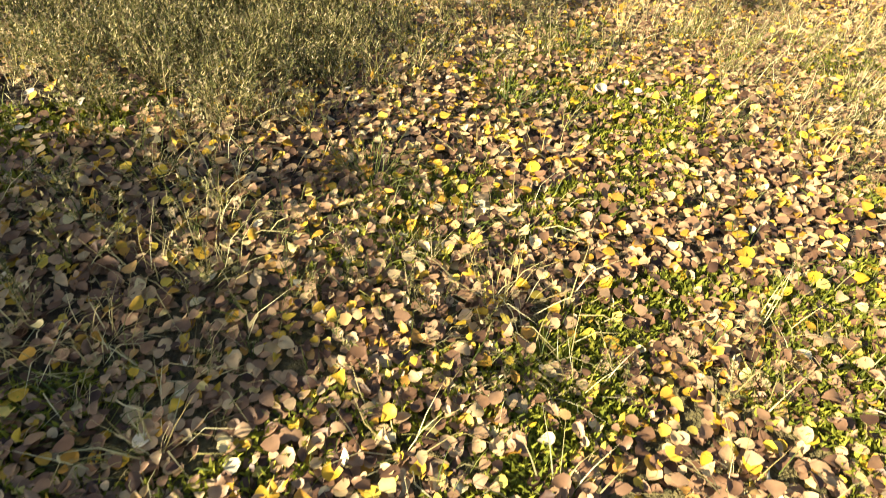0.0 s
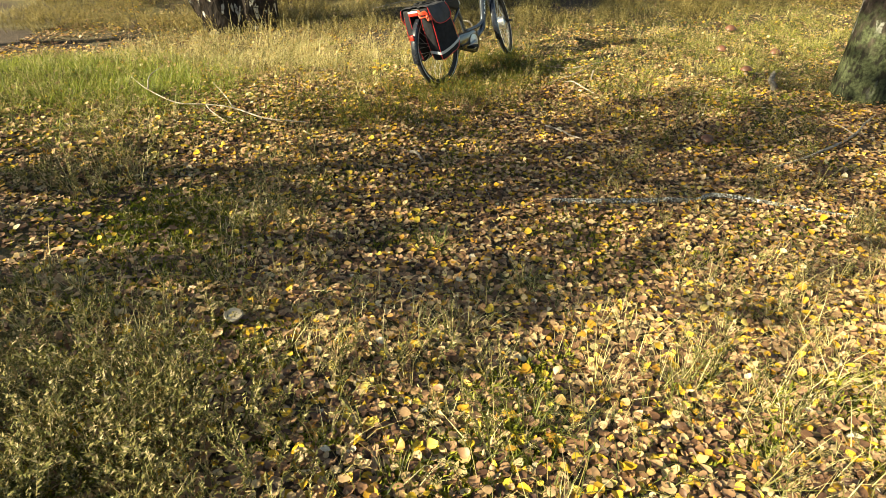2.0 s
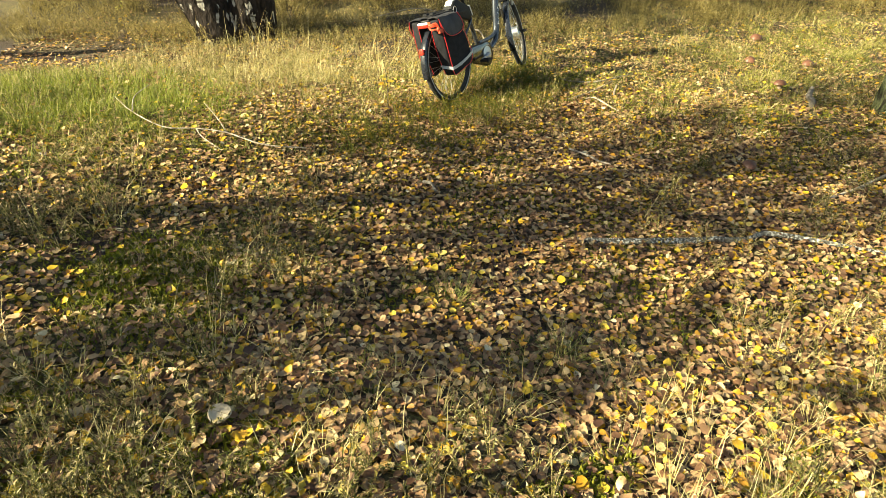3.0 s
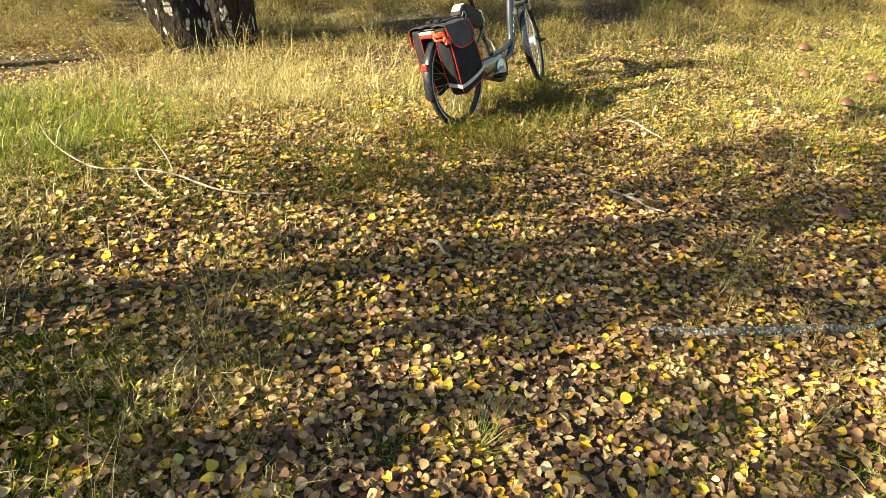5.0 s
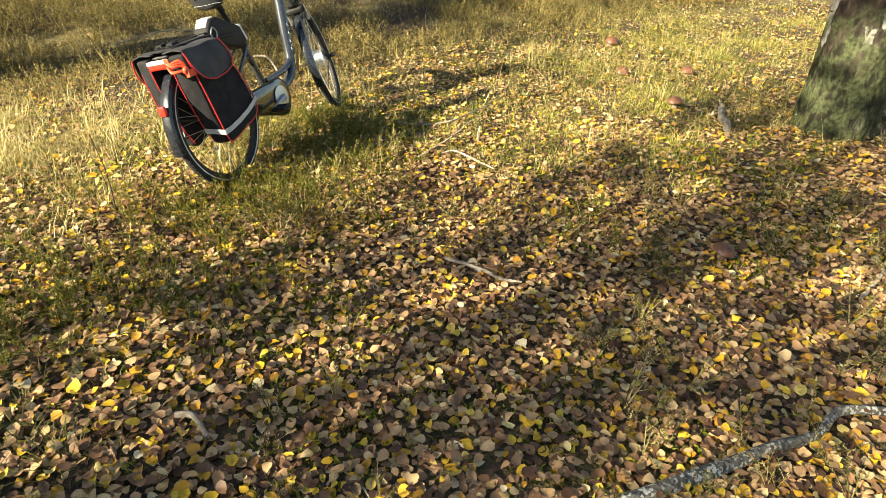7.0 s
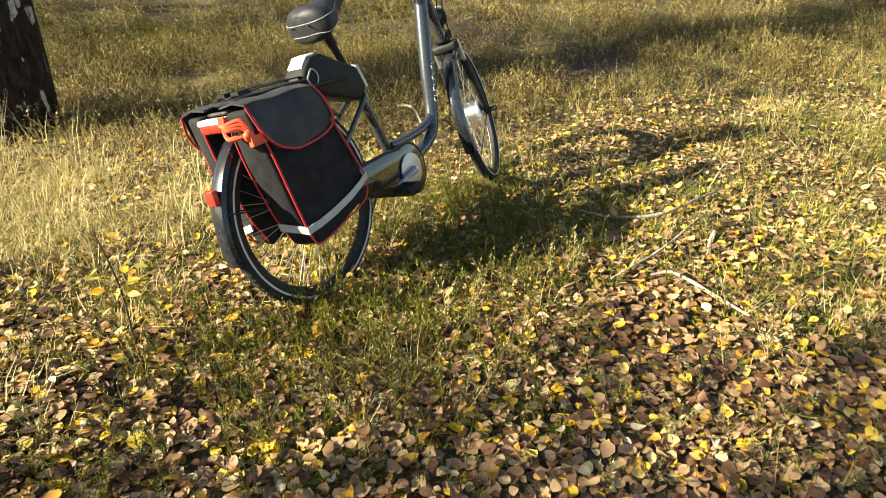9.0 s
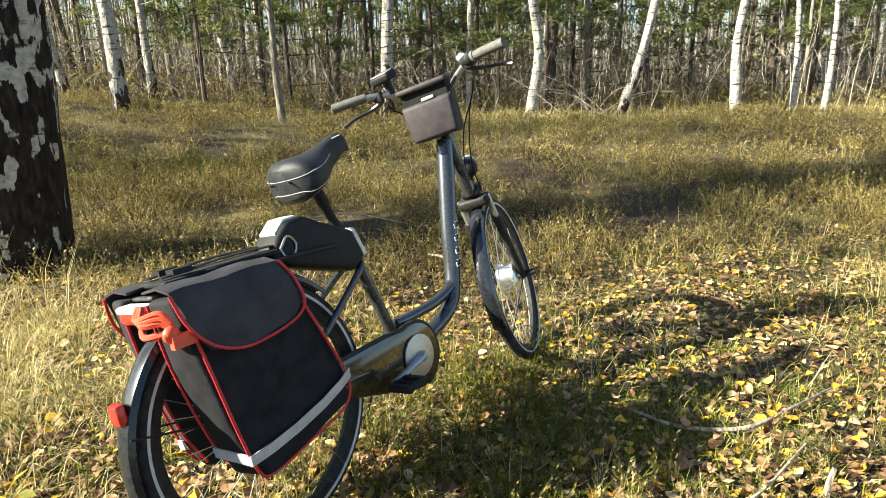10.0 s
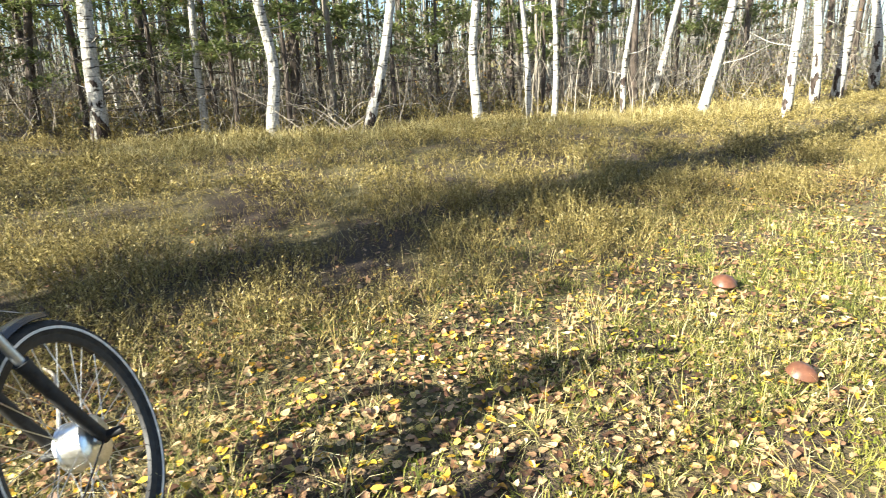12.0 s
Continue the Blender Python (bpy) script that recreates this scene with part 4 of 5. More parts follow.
# panniers, one on each side of the carrier
def pannier(s):
    bag = new("pannier")
    bag.parent = bike
    bag.matrix_basis = Matrix.Translation((-0.006, 0, 0)) @ Matrix.Diagonal((1.13, 0.80, 1, 1))
    bm = bmesh.new()
    prof = [(-0.080, 0.745), (-0.045, 0.66), (0.015, 0.50), (0.050, 0.40), (0.036, 0.325), (-0.10, 0.287), (-0.225, 0.258), (-0.258, 0.278), (-0.290, 0.38), (-0.330, 0.58), (-0.345, 0.745)]
    solid(bm, prof, s * 0.078, s * 0.175)
    for v in bm.verts:
        if abs(v.co.y) > 0.1:
            v.co.y += s * 0.020 * (1 - abs(v.co.z - 0.5) / 0.3)
            v.co.x = v.co.x * (0.93 if v.co.z < 0.7 else 0.96) + 0.0
    rounded(bm, 0.014, 3)
    bmesh.ops.subdivide_edges(bm, edges=[e for e in bm.edges if e.calc_length() > 0.10], cuts=3, use_grid_fill=True)
    for v in bm.verts:
        q = noise.noise(v.co * 9.0)
        v.co.y += s * 0.008 * q * (0.3 + 1.0 * (v.co.z < 0.72))
    part("bag_body", bm, CANVAS, bag)
    # lid: a flap that lies on top and hangs over the outer face
    bm = bmesh.new()
    path = [(s * 0.045, 0.764), (s * 0.12, 0.772), (s * 0.185, 0.760), (s * 0.204, 0.715), (s * 0.212, 0.655), (s * 0.214, 0.610)]
    cols = []
    for j, (y, z) in enumerate(path):
        a, b = -0.335 + 0.012 * max(0, j - 2), -0.074 + 0.020 * max(0, j - 2)
        if j == 5:
            a, b = -0.285, -0.080
        row = []
        for i in range(9):
            t = i / 8
            sag = 0.018 * math.sin(3.14 * t) if j == 5 else 0.0
            row.append(bm.verts.new((a + (b - a) * t, y + s * 0.004 * math.sin(7 * t + j), z - sag + 0.003 * math.sin(11 * t))))
        cols.append(row)
    for r0, r1 in zip(cols, cols[1:]):
        for i in range(8):
            bm.faces.new((r0[i], r0[i + 1], r1[i + 1], r1[i]))
    bmesh.ops.recalc_face_normals(bm, faces=bm.faces)
    bmesh.ops.solidify(bm, geom=bm.faces[:], thickness=0.006)
    lid = part("lid", bm, CANVAS_LID, bag, "coated canvas lid edged in red")
    bm = bmesh.new()
    edge = [(-0.335, s * 0.192, 0.752), (-0.326, s * 0.212, 0.690), (-0.300, s * 0.219, 0.640), (-0.262, s * 0.220, 0.607), (-0.20, s * 0.223, 0.589), (-0.092, s * 0.220, 0.602), (-0.045, s * 0.218, 0.636), (-0.051, s * 0.210, 0.70), (-0.074, s * 0.190, 0.758)]
    tube(bm, edge, 0.0038, 6, 5)
    part("lid_piping", bm, PIPING, lid, "red piping")
    # piping round the outer face
    bm = bmesh.new()
    loop = [(-0.318, s * 0.178, 0.735), (-0.300, s * 0.196, 0.60), (-0.272, s * 0.199, 0.40), (-0.246, s * 0.190, 0.290), (-0.208, s * 0.182, 0.262), (-0.09, s * 0.184, 0.287), (0.020, s * 0.188, 0.320), (0.043, s * 0.194, 0.390), (0.008, s * 0.199, 0.50), (-0.048, s * 0.197, 0.66), (-0.080, s * 0.180, 0.74)]
    tube(bm, loop, 0.0038, 6, 5)
    part("seam_piping", bm, PIPING, bag, "red piping")
    # piping of the inner edge
    bm = bmesh.new()
    tube(bm, [(-0.342, s * 0.080, 0.735), (-0.328, s * 0.078, 0.58), (-0.290, s * 0.078, 0.39), (-0.250, s * 0.078, 0.285)], 0.0035, 6, 5)
    part("back_piping", bm, PIPING, bag, "red piping")
    bm = bmesh.new()
    a = [(-0.262, 0.326), (-0.20, 0.330), (-0.13, 0.342), (-0.05, 0.362), (0.01, 0.384), (0.047, 0.404)]
    up = [bm.verts.new((x, s * 0.2035, z + 0.013)) for x, z in a]
    dn = [bm.verts.new((x, s * 0.2025, z - 0.013)) for x, z in a]
    e0 = [bm.verts.new((-0.292, s * 0.085, 0.366)), bm.verts.new((-0.290, s * 0.085, 0.340))]
    bm.faces.new((e0[0], up[0], dn[0], e0[1]))
    for i in range(len(a) - 1):
        bm.faces.new((up[i], up[i + 1], dn[i + 1], dn[i]))
    bmesh.ops.recalc_face_normals(bm, faces=bm.faces)
    bmesh.ops.solidify(bm, geom=bm.faces[:], thickness=0.004)
    part("reflective_band", bm, REFLEX, bag, "silver reflective band")
    return bag


pannier(-1)
pannier(1)
bm = bmesh.new()
box(bm, (-0.175, 0, 0.768), (0.33, 0.125, 0.014))
rounded(bm, 0.006, 2)
part("pannier_bridge", bm, CANVAS, bike)
for y in (-0.03, 0.035):
    bm = bmesh.new()
    tube(bm, [(-0.33, y, 0.782), (-0.16, y * 1.3, 0.790), (0.0, y, 0.784)], 0.011, 6, 4, flat=0.3)
    box(bm, (-0.28, y, 0.788), (0.05, 0.034, 0.014))
    part("strap", bm, BLACK, bike)
bm = bmesh.new()
box(bm, (-0.385, 0.005, 0.710), (0.042, 0.112, 0.040))
rounded(bm, 0.013, 3)
rl = part("rear_light", bm, RED, bike, "red rear light with a clear upper half")
bm = bmesh.new()
box(bm, (-0.387, 0.005, 0.727), (0.044, 0.110, 0.018))
rounded(bm, 0.007, 2)
part("light_window", bm, WHITE, rl)
bm = bmesh.new()
for k in range(3):
    tube(bm, [(-0.350, -0.075 - 0.012 * k, 0.735), (-0.375, -0.115 - 0.01 * k, 0.715 - 0.006 * k), (-0.345, -0.172, 0.722 - 0.012 * k), (-0.330, -0.190, 0.695 - 0.010 * k)], 0.0065, 7, 5)
tube(bm, [(-0.350, -0.08, 0.70), (-0.368, -0.12, 0.675), (-0.345, -0.165, 0.675), (-0.332, -0.188, 0.68)], 0.008, 7, 5)
box(bm, (-0.318, -0.200, 0.655), (0.055, 0.022, 0.030), pose(0, 0, 0))
ball(bm, (-0.338, -0.192, 0.672), (0.020, 0.018, 0.020), 10)
bmesh.ops.transform(bm, matrix=Matrix.Translation((-0.062, 0.0, 0.0)) @ Matrix.Diagonal((1, 0.78, 1, 1)), verts=bm.verts)
part("orange_strap", bm, ORANGE, bike, "bright orange-red strap with a buckle")

# steered front end, turned to the left
STEER = new("front_assembly")
STEER.parent = bike
TILT_HEAD = 20.0
STEER.matrix_basis = pose(0.930, 0, 0.98, 0, -TILT_HEAD, 0) @ pose(0, 0, 0, 0, 0, 20.0)
# in this frame z runs up the steering axis; the axle lies below
L_AX, RAKE = -0.678, 0.045
bm = bmesh.new()
tube(bm, [(0, 0, 0.01), (0, 0, -0.235)], [0.026, 0.024], 16, 1)
tube(bm, [(0, 0, 0.03), (0, 0, 0.0)], 0.029, 16, 1)
part("head_tube", bm, FRAME, bike, m=pose(0.930, 0, 0.98, 0, -TILT_HEAD, 0))
bm = bmesh.new()
box(bm, (0.005, 0, -0.275), (0.055, 0.135, 0.042))
rounded(bm, 0.014, 3)
part("fork_crown", bm, DULL, STEER)
for s in (-1, 1):
    bm = bmesh.new()
    tube(bm, [(0.008, s * 0.060, -0.26), (0.012, s * 0.060, -0.40)], 0.0125, 12, 1)
    part("stanchion", bm, ALU_SATIN, STEER, "bright fork stanchion")
    bm = bmesh.new()
    tube(bm, [(0.012, s * 0.060, -0.37), (0.020, s * 0.061, -0.52), (RAKE - 0.006, s * 0.062, L_AX + 0.02), (RAKE, s * 0.062, L_AX - 0.012)], [0.019, 0.018, 0.017, 0.014], 12, 4)
    tube(bm, [(0.011, s * 0.060, -0.362), (0.012, s * 0.060, -0.382)], 0.021, 12, 1)
    part("fork_leg", bm, DULL, STEER)
    bm = bmesh.new()
    tube(bm, [(RAKE, s * 0.060, L_AX), (RAKE, s * 0.118, L_AX)], [0.014, 0.012], 10, 1)
    part("motor_axle_cap", bm, BLACK, STEER)
fw = wheel(STEER, (RAKE, 0, L_AX), 0.070, 0.090, "front_wheel")
fw.matrix_basis = pose(RAKE, 0, L_AX, 0, TILT_HEAD, 0)
ff = fender(STEER, (0, 0, 0), 78, 200, "front_mudguard")
ff.matrix_basis = pose(RAKE, 0, L_AX, 0, TILT_HEAD, 0)
for s in (-1, 1):
    bm = bmesh.new()
    tube(bm, [(RAKE, s * 0.066, L_AX), (RAKE - 0.20, s * 0.046, L_AX - 0.03), (RAKE - 0.375, s * 0.030, L_AX - 0.05)], 0.0026, 6, 3)
    part("mudguard_stay", bm, DULL, STEER)
bm = bmesh.new()
ball(bm, (0.105, 0, -0.165), (0.046, 0.040, 0.040), 18)
tube(bm, [(0.03, 0, -0.255), (0.07, 0, -0.23), (0.10, 0, -0.19)], 0.010, 8, 3)
lamp = part("headlight", bm, BLACK, STEER, "round black headlight on a bracket")
bm = bmesh.new()
tube(bm, [(0.138, 0, -0.155), (0.154, 0, -0.15)], [0.034, 0.030], 16, 1)
part("headlight_glass", bm, LENS, lamp)
bm = bmesh.new()
box(bm, (0.035, 0, -0.235), (0.10, 0.075, 0.035))
rounded(bm, 0.012, 2)
part("brake_bracket", bm, BLACK, STEER)
bm = bmesh.new()
tube(bm, [(0, 0, -0.01), (0, 0, 0.08), (0.0, 0, 0.145)], [0.0165, 0.016, 0.016], 12, 2)
tube(bm, [(0, 0, 0.03), (0, 0, 0.0)], [0.022, 0.026], 14, 1)
part("stem", bm, DULL, STEER)
# bar: sweeps up and back to the grips
bm = bmesh.new()
BAR = [(-0.155, 0.330, 0.222), (-0.105, 0.225, 0.225), (-0.02, 0.135, 0.205), (0.020, 0.06, 0.160), (0.022, 0, 0.152), (0.020, -0.06, 0.160), (-0.02, -0.135, 0.205), (-0.105, -0.225, 0.225), (-0.155, -0.330, 0.222)]
UPR = pose(0, 0, 0.025, 0, TILT_HEAD * 0.9, 0)
tube(bm, BAR, 0.0115, 12, 6)
bar = part("handlebar", bm, ALU_SATIN, STEER, "swept silver handlebar", m=UPR)
for s in (-1, 1):
    bm = bmesh.new()
    tube(bm, [(-0.105, s * 0.225, 0.225), (-0.128, s * 0.27, 0.2245), (-0.157, s * 0.345, 0.222)], [0.0165, 0.0175, 0.0185], 12, 4)
    if s < 0:
        tube(bm, [(-0.085, s * 0.198, 0.224), (-0.105, s * 0.228, 0.225)], [0.023, 0.021], 14, 2)
    part("grip", bm, GRIP, bar, "grey rubber grip")
    bm = bmesh.new()
    tube(bm, [(-0.075, s * 0.185, 0.215), (-0.055, s * 0.19, 0.195), (-0.055, s * 0.24, 0.180), (-0.085, s * 0.30, 0.168), (-0.105, s * 0.345, 0.150)], [0.013, 0.011, 0.008, 0.008, 0.009], 8, 5, flat=0.7)
    part("brake_lever", bm, LEVER, bar, "dark grey brake lever")
    bm = bmesh.new()
    box(bm, (-0.070, s * 0.185, 0.213), (0.035, 0.030, 0.040))
    rounded(bm, 0.006, 2)
    part("lever_clamp", bm, BLACK, bar)
bm = bmesh.new()
box(bm, (0, 0, 0), (0.066, 0.092, 0.034))
rounded(bm, 0.012, 3)
disp = part("display", bm, BLACK, bar, "small grey bicycle display", m=pose(-0.050, 0.150, 0.280, 0, -18, -18))
bm = bmesh.new()
box(bm, (0, 0, 0.0175), (0.054, 0.078, 0.004))
rounded(bm, 0.0015, 1)
part("display_screen", bm, LENS, disp)
bm = bmesh.new()
tube(bm, [(-0.03, 0.145, 0.215), (-0.045, 0.148, 0.270)], [0.015, 0.018], 8, 1)
part("display_mount", bm, BLACK, bar)
bm = bmesh.new()
tube(bm, [(-0.066, -0.172, 0.2205), (-0.098, -0.216, 0.2248)], [0.021, 0.024], 14, 2)
part("twist_shifter", bm, BLACK, bar, "black twist shifter")
bm = bmesh.new()
ball(bm, (-0.055, -0.165, 0.243), (0.020, 0.022, 0.016), 12)
part("gear_window", bm, LENS, bar)
# cables
for k, pts in enumerate([
    [(-0.05, -0.18, 0.20), (0.03, -0.17, 0.17), (0.055, -0.10, 0.05), (0.04, -0.045, -0.12), (0.03, -0.04, -0.25)],
    [(-0.05, 0.18, 0.20), (0.02, 0.17, 0.19), (0.055, 0.09, 0.08), (0.045, 0.03, -0.06), (0.02, 0.03, -0.16)],
    [(-0.05, -0.19, 0.20), (0.01, -0.15, 0.13), (0.03, -0.07, 0.02), (-0.005, -0.03, -0.10), (-0.03, -0.028, -0.17)],
]):
    bm = bmesh.new()
    tube(bm, pts, 0.0028, 6, 6)
    part("cable", bm, BLACK, STEER)
# handlebar bag with its lid ajar
bm = bmesh.new()
W, D, H = 0.100, 0.050, 0.096
solid(bm, [(-D, -H), (D, -H), (D, H * 0.75), (-D, H * 0.40)], -W, W)
for v in bm.verts:
    if v.co.z < 0:
        v.co.y *= 0.90
rounded(bm, 0.013, 3)
bagm = UPR @ pose(-0.072, 0.0, 0.095, 0, 0, 0)
hb = part("handlebar_bag", bm, BAGCLOTH, STEER, "small grey-brown nylon handlebar bag, lid ajar", m=bagm)
bm = bmesh.new()
solid(bm, [(-D - 0.006, H * 0.86), (-D - 0.008, H * 1.10), (D, H * 1.26), (D, H * 1.0), (0.0, H * 0.98)], -W * 1.02, W * 1.02)
rounded(bm, 0.010, 3)
part("bag_lid", bm, BAGCLOTH, hb)
# near-black block filling the gap under the lid, in place of its shade
bm = bmesh.new()
solid(bm, [(-D + 0.012, H * 0.36), (-D + 0.014, H * 0.90), (D - 0.01, H * 1.05), (D - 0.01, H * 0.7)], -W * 0.9, W * 0.9)
part("bag_gap_shade", bm, DARK_IN, hb)
bm = bmesh.new()
box(bm, (-D + 0.008, -0.012, H * 0.50), (0.012, 0.05, 0.012))
rounded(bm, 0.003, 1)
part("paper_slip", bm, WHITE, hb, "white slip of paper")

# ---- fallen wood and mushrooms ----


def stick(name, pts, rad, mat, label, category="branch", lift=0.0, sides=8, wob=0.25, cuts=5):
    bm = bmesh.new()
    tube(bm, [(x, y, float(rise(x, y)) + z + lift) for x, y, z in pts], rad, sides, cuts, wobble=wob)
    return tagged(part(name, bm, mat), label, category)


log = stick("fallen_branch", [(0.82, 5.13, 0.008), (1.10, 5.11, 0.015), (1.40, 5.13, 0.018), (1.62, 5.15, 0.025), (1.80, 5.15, 0.02), (1.94, 5.20, 0.03), (2.18, 5.10, 0.03), (2.5, 5.0, 0.02), (2.9, 4.95, 0.01)],
            [0.019, 0.021, 0.021, 0.020, 0.016, 0.016, 0.014, 0.011, 0.006], LOGBARK, "lichen-flecked grey birch branch lying on the leaf litter")
leaning = stick("fallen_twig", [(2.55, 5.69, 0.015), (2.78, 5.80, 0.02), (2.96, 5.91, 0.03), (3.24, 6.10, 0.03), (3.45, 6.28, 0.03), (3.62, 6.47, 0.05), (3.84, 6.70, 0.06)], [0.010, 0.010, 0.010, 0.009, 0.009, 0.007, 0.005], DEADWOOD, "pale bare twig lying on the leaf litter")
bm = bmesh.new()
tube(bm, [(x, y, float(rise(x, y)) + z) for x, y, z in [(3.42, 6.25, 0.03), (3.36, 6.33, 0.06), (3.30, 6.42, 0.08)]], [0.005, 0.004, 0.002], 7, 4)
part("side_twig", bm, DEADWOOD, leaning)
fork = stick("fallen_twig", [(-2.46, 6.59, 0.05), (-2.18, 6.26, 0.05), (-1.89, 6.07, 0.04), (-1.68, 6.10, 0.035), (-1.46, 6.06, 0.04), (-1.19, 5.97, 0.03), (-0.91, 6.02, 0.02)], [0.002, 0.0035, 0.0045, 0.005, 0.005, 0.0055, 0.004], DEADWOOD, "forked pale twig lying in the grass", lift=0.03)
for fork_pts in ([(-1.46, 6.06, 0.07), (-1.56, 6.22, 0.09), (-1.72, 6.42, 0.14)], [(-1.68, 6.10, 0.06), (-1.60, 5.98, 0.06), (-1.44, 5.86, 0.04)], [(-2.18, 6.26, 0.08), (-2.22, 6.42, 0.14), (-2.16, 6.58, 0.20)]):
    bm = bmesh.new()
    tube(bm, [(x, y, float(rise(x, y)) + z) for x, y, z in fork_pts], [0.005, 0.004, 0.002], 7, 4)
    part("side_twig", bm, DEADWOOD, fork)
stick("fallen_twig", [(0.98, 6.44, 0.03), (1.10, 6.30, 0.035), (1.16, 6.22, 0.03), (1.24, 6.18, 0.03)], [0.008, 0.008, 0.007, 0.004], DEADWOOD, "short pale twig on the leaf litter")
stick("fallen_twig", [(-0.10, 5.72, 0.03), (-0.05, 5.70, 0.035), (-0.01, 5.62, 0.02)], [0.010, 0.010, 0.007], DEADWOOD, "stub of pale twig on the leaf litter")
stick("fallen_twig", [(0.40, 5.34, 0.015), (0.44, 5.22, 0.02), (0.47, 5.10, 0.015)], [0.003, 0.004, 0.002], DEADWOOD, "thin brown twig on the leaf litter")
stick("fallen_twig", [(1.61, 7.77, 0.01), (1.612, 7.775, 0.06), (1.625, 7.78, 0.11)], [0.008, 0.008, 0.006], DEADWOOD, "short broken twig standing in the litter")
stick("fallen_twig", [(1.30, 7.56, 0.03), (1.38, 7.54, 0.05), (1.48, 7.42, 0.03), (1.55, 7.30, 0.02)], [0.006, 0.008, 0.007, 0.004], DEADWOOD, "bent pale twig on the leaf litter")
stick("fallen_twig", [(1.15, 7.55, 0.02), (1.40, 7.72, 0.06), (1.62, 7.92, 0.10)], [0.004, 0.005, 0.003], DEADWOOD, "thin bare twig across the grass")
stick("fallen_twig", [(1.16, 8.23, 0.03), (1.30, 8.10, 0.03), (1.51, 8.09, 0.03), (1.70, 8.20, 0.04), (1.93, 8.37, 0.05)], [0.005, 0.007, 0.008, 0.006, 0.003], DEADWOOD, "curved grey twig lying in the grass")
stick("fallen_twig", [(0.50, 9.35, 0.05), (0.42, 9.70, 0.14), (0.30, 9.95, 0.10)], [0.009, 0.009, 0.005], DEADWOOD, "pale twig among the grass")
stick("fallen_twig", [(-0.9, 10.6, 0.10), (-0.4, 10.7, 0.16), (0.1, 10.6, 0.10)], [0.006, 0.006, 0.003], DEADWOOD, "bleached twig among heather")
stump = stick("broken_stump", [(3.34, 7.50, -0.02), (3.33, 7.52, 0.05), (3.31, 7.56, 0.075), (3.36, 7.64, 0.11), (3.38, 7.68, 0.13)], [0.032, 0.030, 0.024, 0.020, 0.010], GREY_BARK, "weathered broken stub of wood in the grass", "stump", wob=0.5)
# tangle of bare branches at the wood's edge
for k in range(16):
    x, y = 2.05 + random.uniform(-0.7, 1.2), 18.3 + random.uniform(-0.6, 1.2)
    a, l = random.uniform(0, 6.28), random.uniform(0.7, 1.7)
    stick("dead_branch", [(x, y, 0.02), (x + math.cos(a) * l * 0.5, y + math.sin(a) * l * 0.4, 0.25 + random.uniform(0, 0.3)), (x + math.cos(a) * l, y + math.sin(a) * l * 0.6, random.uniform(0.2, 0.9))],
          [0.009, 0.007, 0.003], DEADWOOD, "bare grey branch in the brush pile under the birches", sides=6, cuts=4)
for k in range(14):
    x, y = random.uniform(0.5, 9.5), random.uniform(18.6, 20.5)
    a, h = random.uniform(-0.6, 0.6), random.uniform(0.9, 2.2)
    stick("bare_sapling", [(x, y, -0.02), (x + a * 0.3, y, h * 0.5), (x + a * 0.8 + random.uniform(-0.2, 0.2), y, h)], [0.009, 0.007, 0.003], DEADWOOD, "thin bare sapling at the edge of the wood", "sapling", sides=6, cuts=4)

CAP = plain("brown mushroom cap", (0.13, 0.055, 0.030), 0.45, wear=0.3, scale=30)
STALK = plain("brownish mushroom stalk", (0.24, 0.17, 0.11), 0.8, wear=0.2)
PALE = plain("whitish fungus", (0.50, 0.42, 0.30), 0.7, wear=0.25, scale=35)


def mushroom(x, y, r, h, cap, tilt=0, label="", hollow=0.0):
    m = new("mushroom")
    bm = bmesh.new()
    prof = [(0.001, h), (r * 0.5, h - 0.10 * r), (r * 0.86, h - 0.38 * r), (r, h - 0.72 * r), (r * 0.93, h - 0.80 * r), (r * 0.4, h - 0.70 * r), (0.001, h - 0.70 * r)]
    if hollow:
        prof = [(0.001, h - hollow), (r * 0.45, h - hollow * 0.8), (r * 0.9, h), (r, h - 0.15 * r), (r * 0.6, h - 0.5 * r), (0.001, h - 0.6 * r)]
    rings = []
    for i in range(18):
        a = i / 18 * 6.2832
        w = 1 + 0.05 * math.sin(3 * a + x * 9)
        rings.append([bm.verts.new((q * w * math.cos(a), q * w * math.sin(a), z)) for q, z in prof])
    for i in range(18):
        a, b = rings[i], rings[(i + 1) % 18]
        for j in range(len(prof) - 1):
            bm.faces.new((a[j], b[j], b[j + 1], a[j + 1]))
    part("cap", bm, cap, m)
    bm = bmesh.new()
    tube(bm, [(0, 0, -0.03), (0.004, 0, h * 0.5), (0, 0, h - 0.6 * r)], [r * 0.42, r * 0.32, r * 0.30], 10, 3)
    part("stalk", bm, STALK, m)
    m.matrix_basis = pose(x, y, float(rise(x, y)), tilt, tilt * 0.6, 0)
    return tagged(m, label or "brown-capped mushroom standing in grass and leaves", "mushroom", "mushrooms")


mushroom(3.86, 8.72, 0.060, 0.085, CAP, 6)
mushroom(3.27, 8.03, 0.058, 0.10, CAP, -4)
mushroom(2.20, 6.13, 0.050, 0.09, CAP, 8)
mushroom(3.78, 9.85, 0.070, 0.095, CAP, 5)
mushroom(3.30, 8.85, 0.062, 0.085, CAP, 10)
mushroom(-0.66, 3.45, 0.038, 0.07, PALE, 8, "pale funnel-shaped mushroom in the leaf litter", 0.012)
mushroom(0.53, 2.43, 0.028, 0.05, PALE, 14, "pale funnel-shaped mushroom in the leaf litter", 0.012)
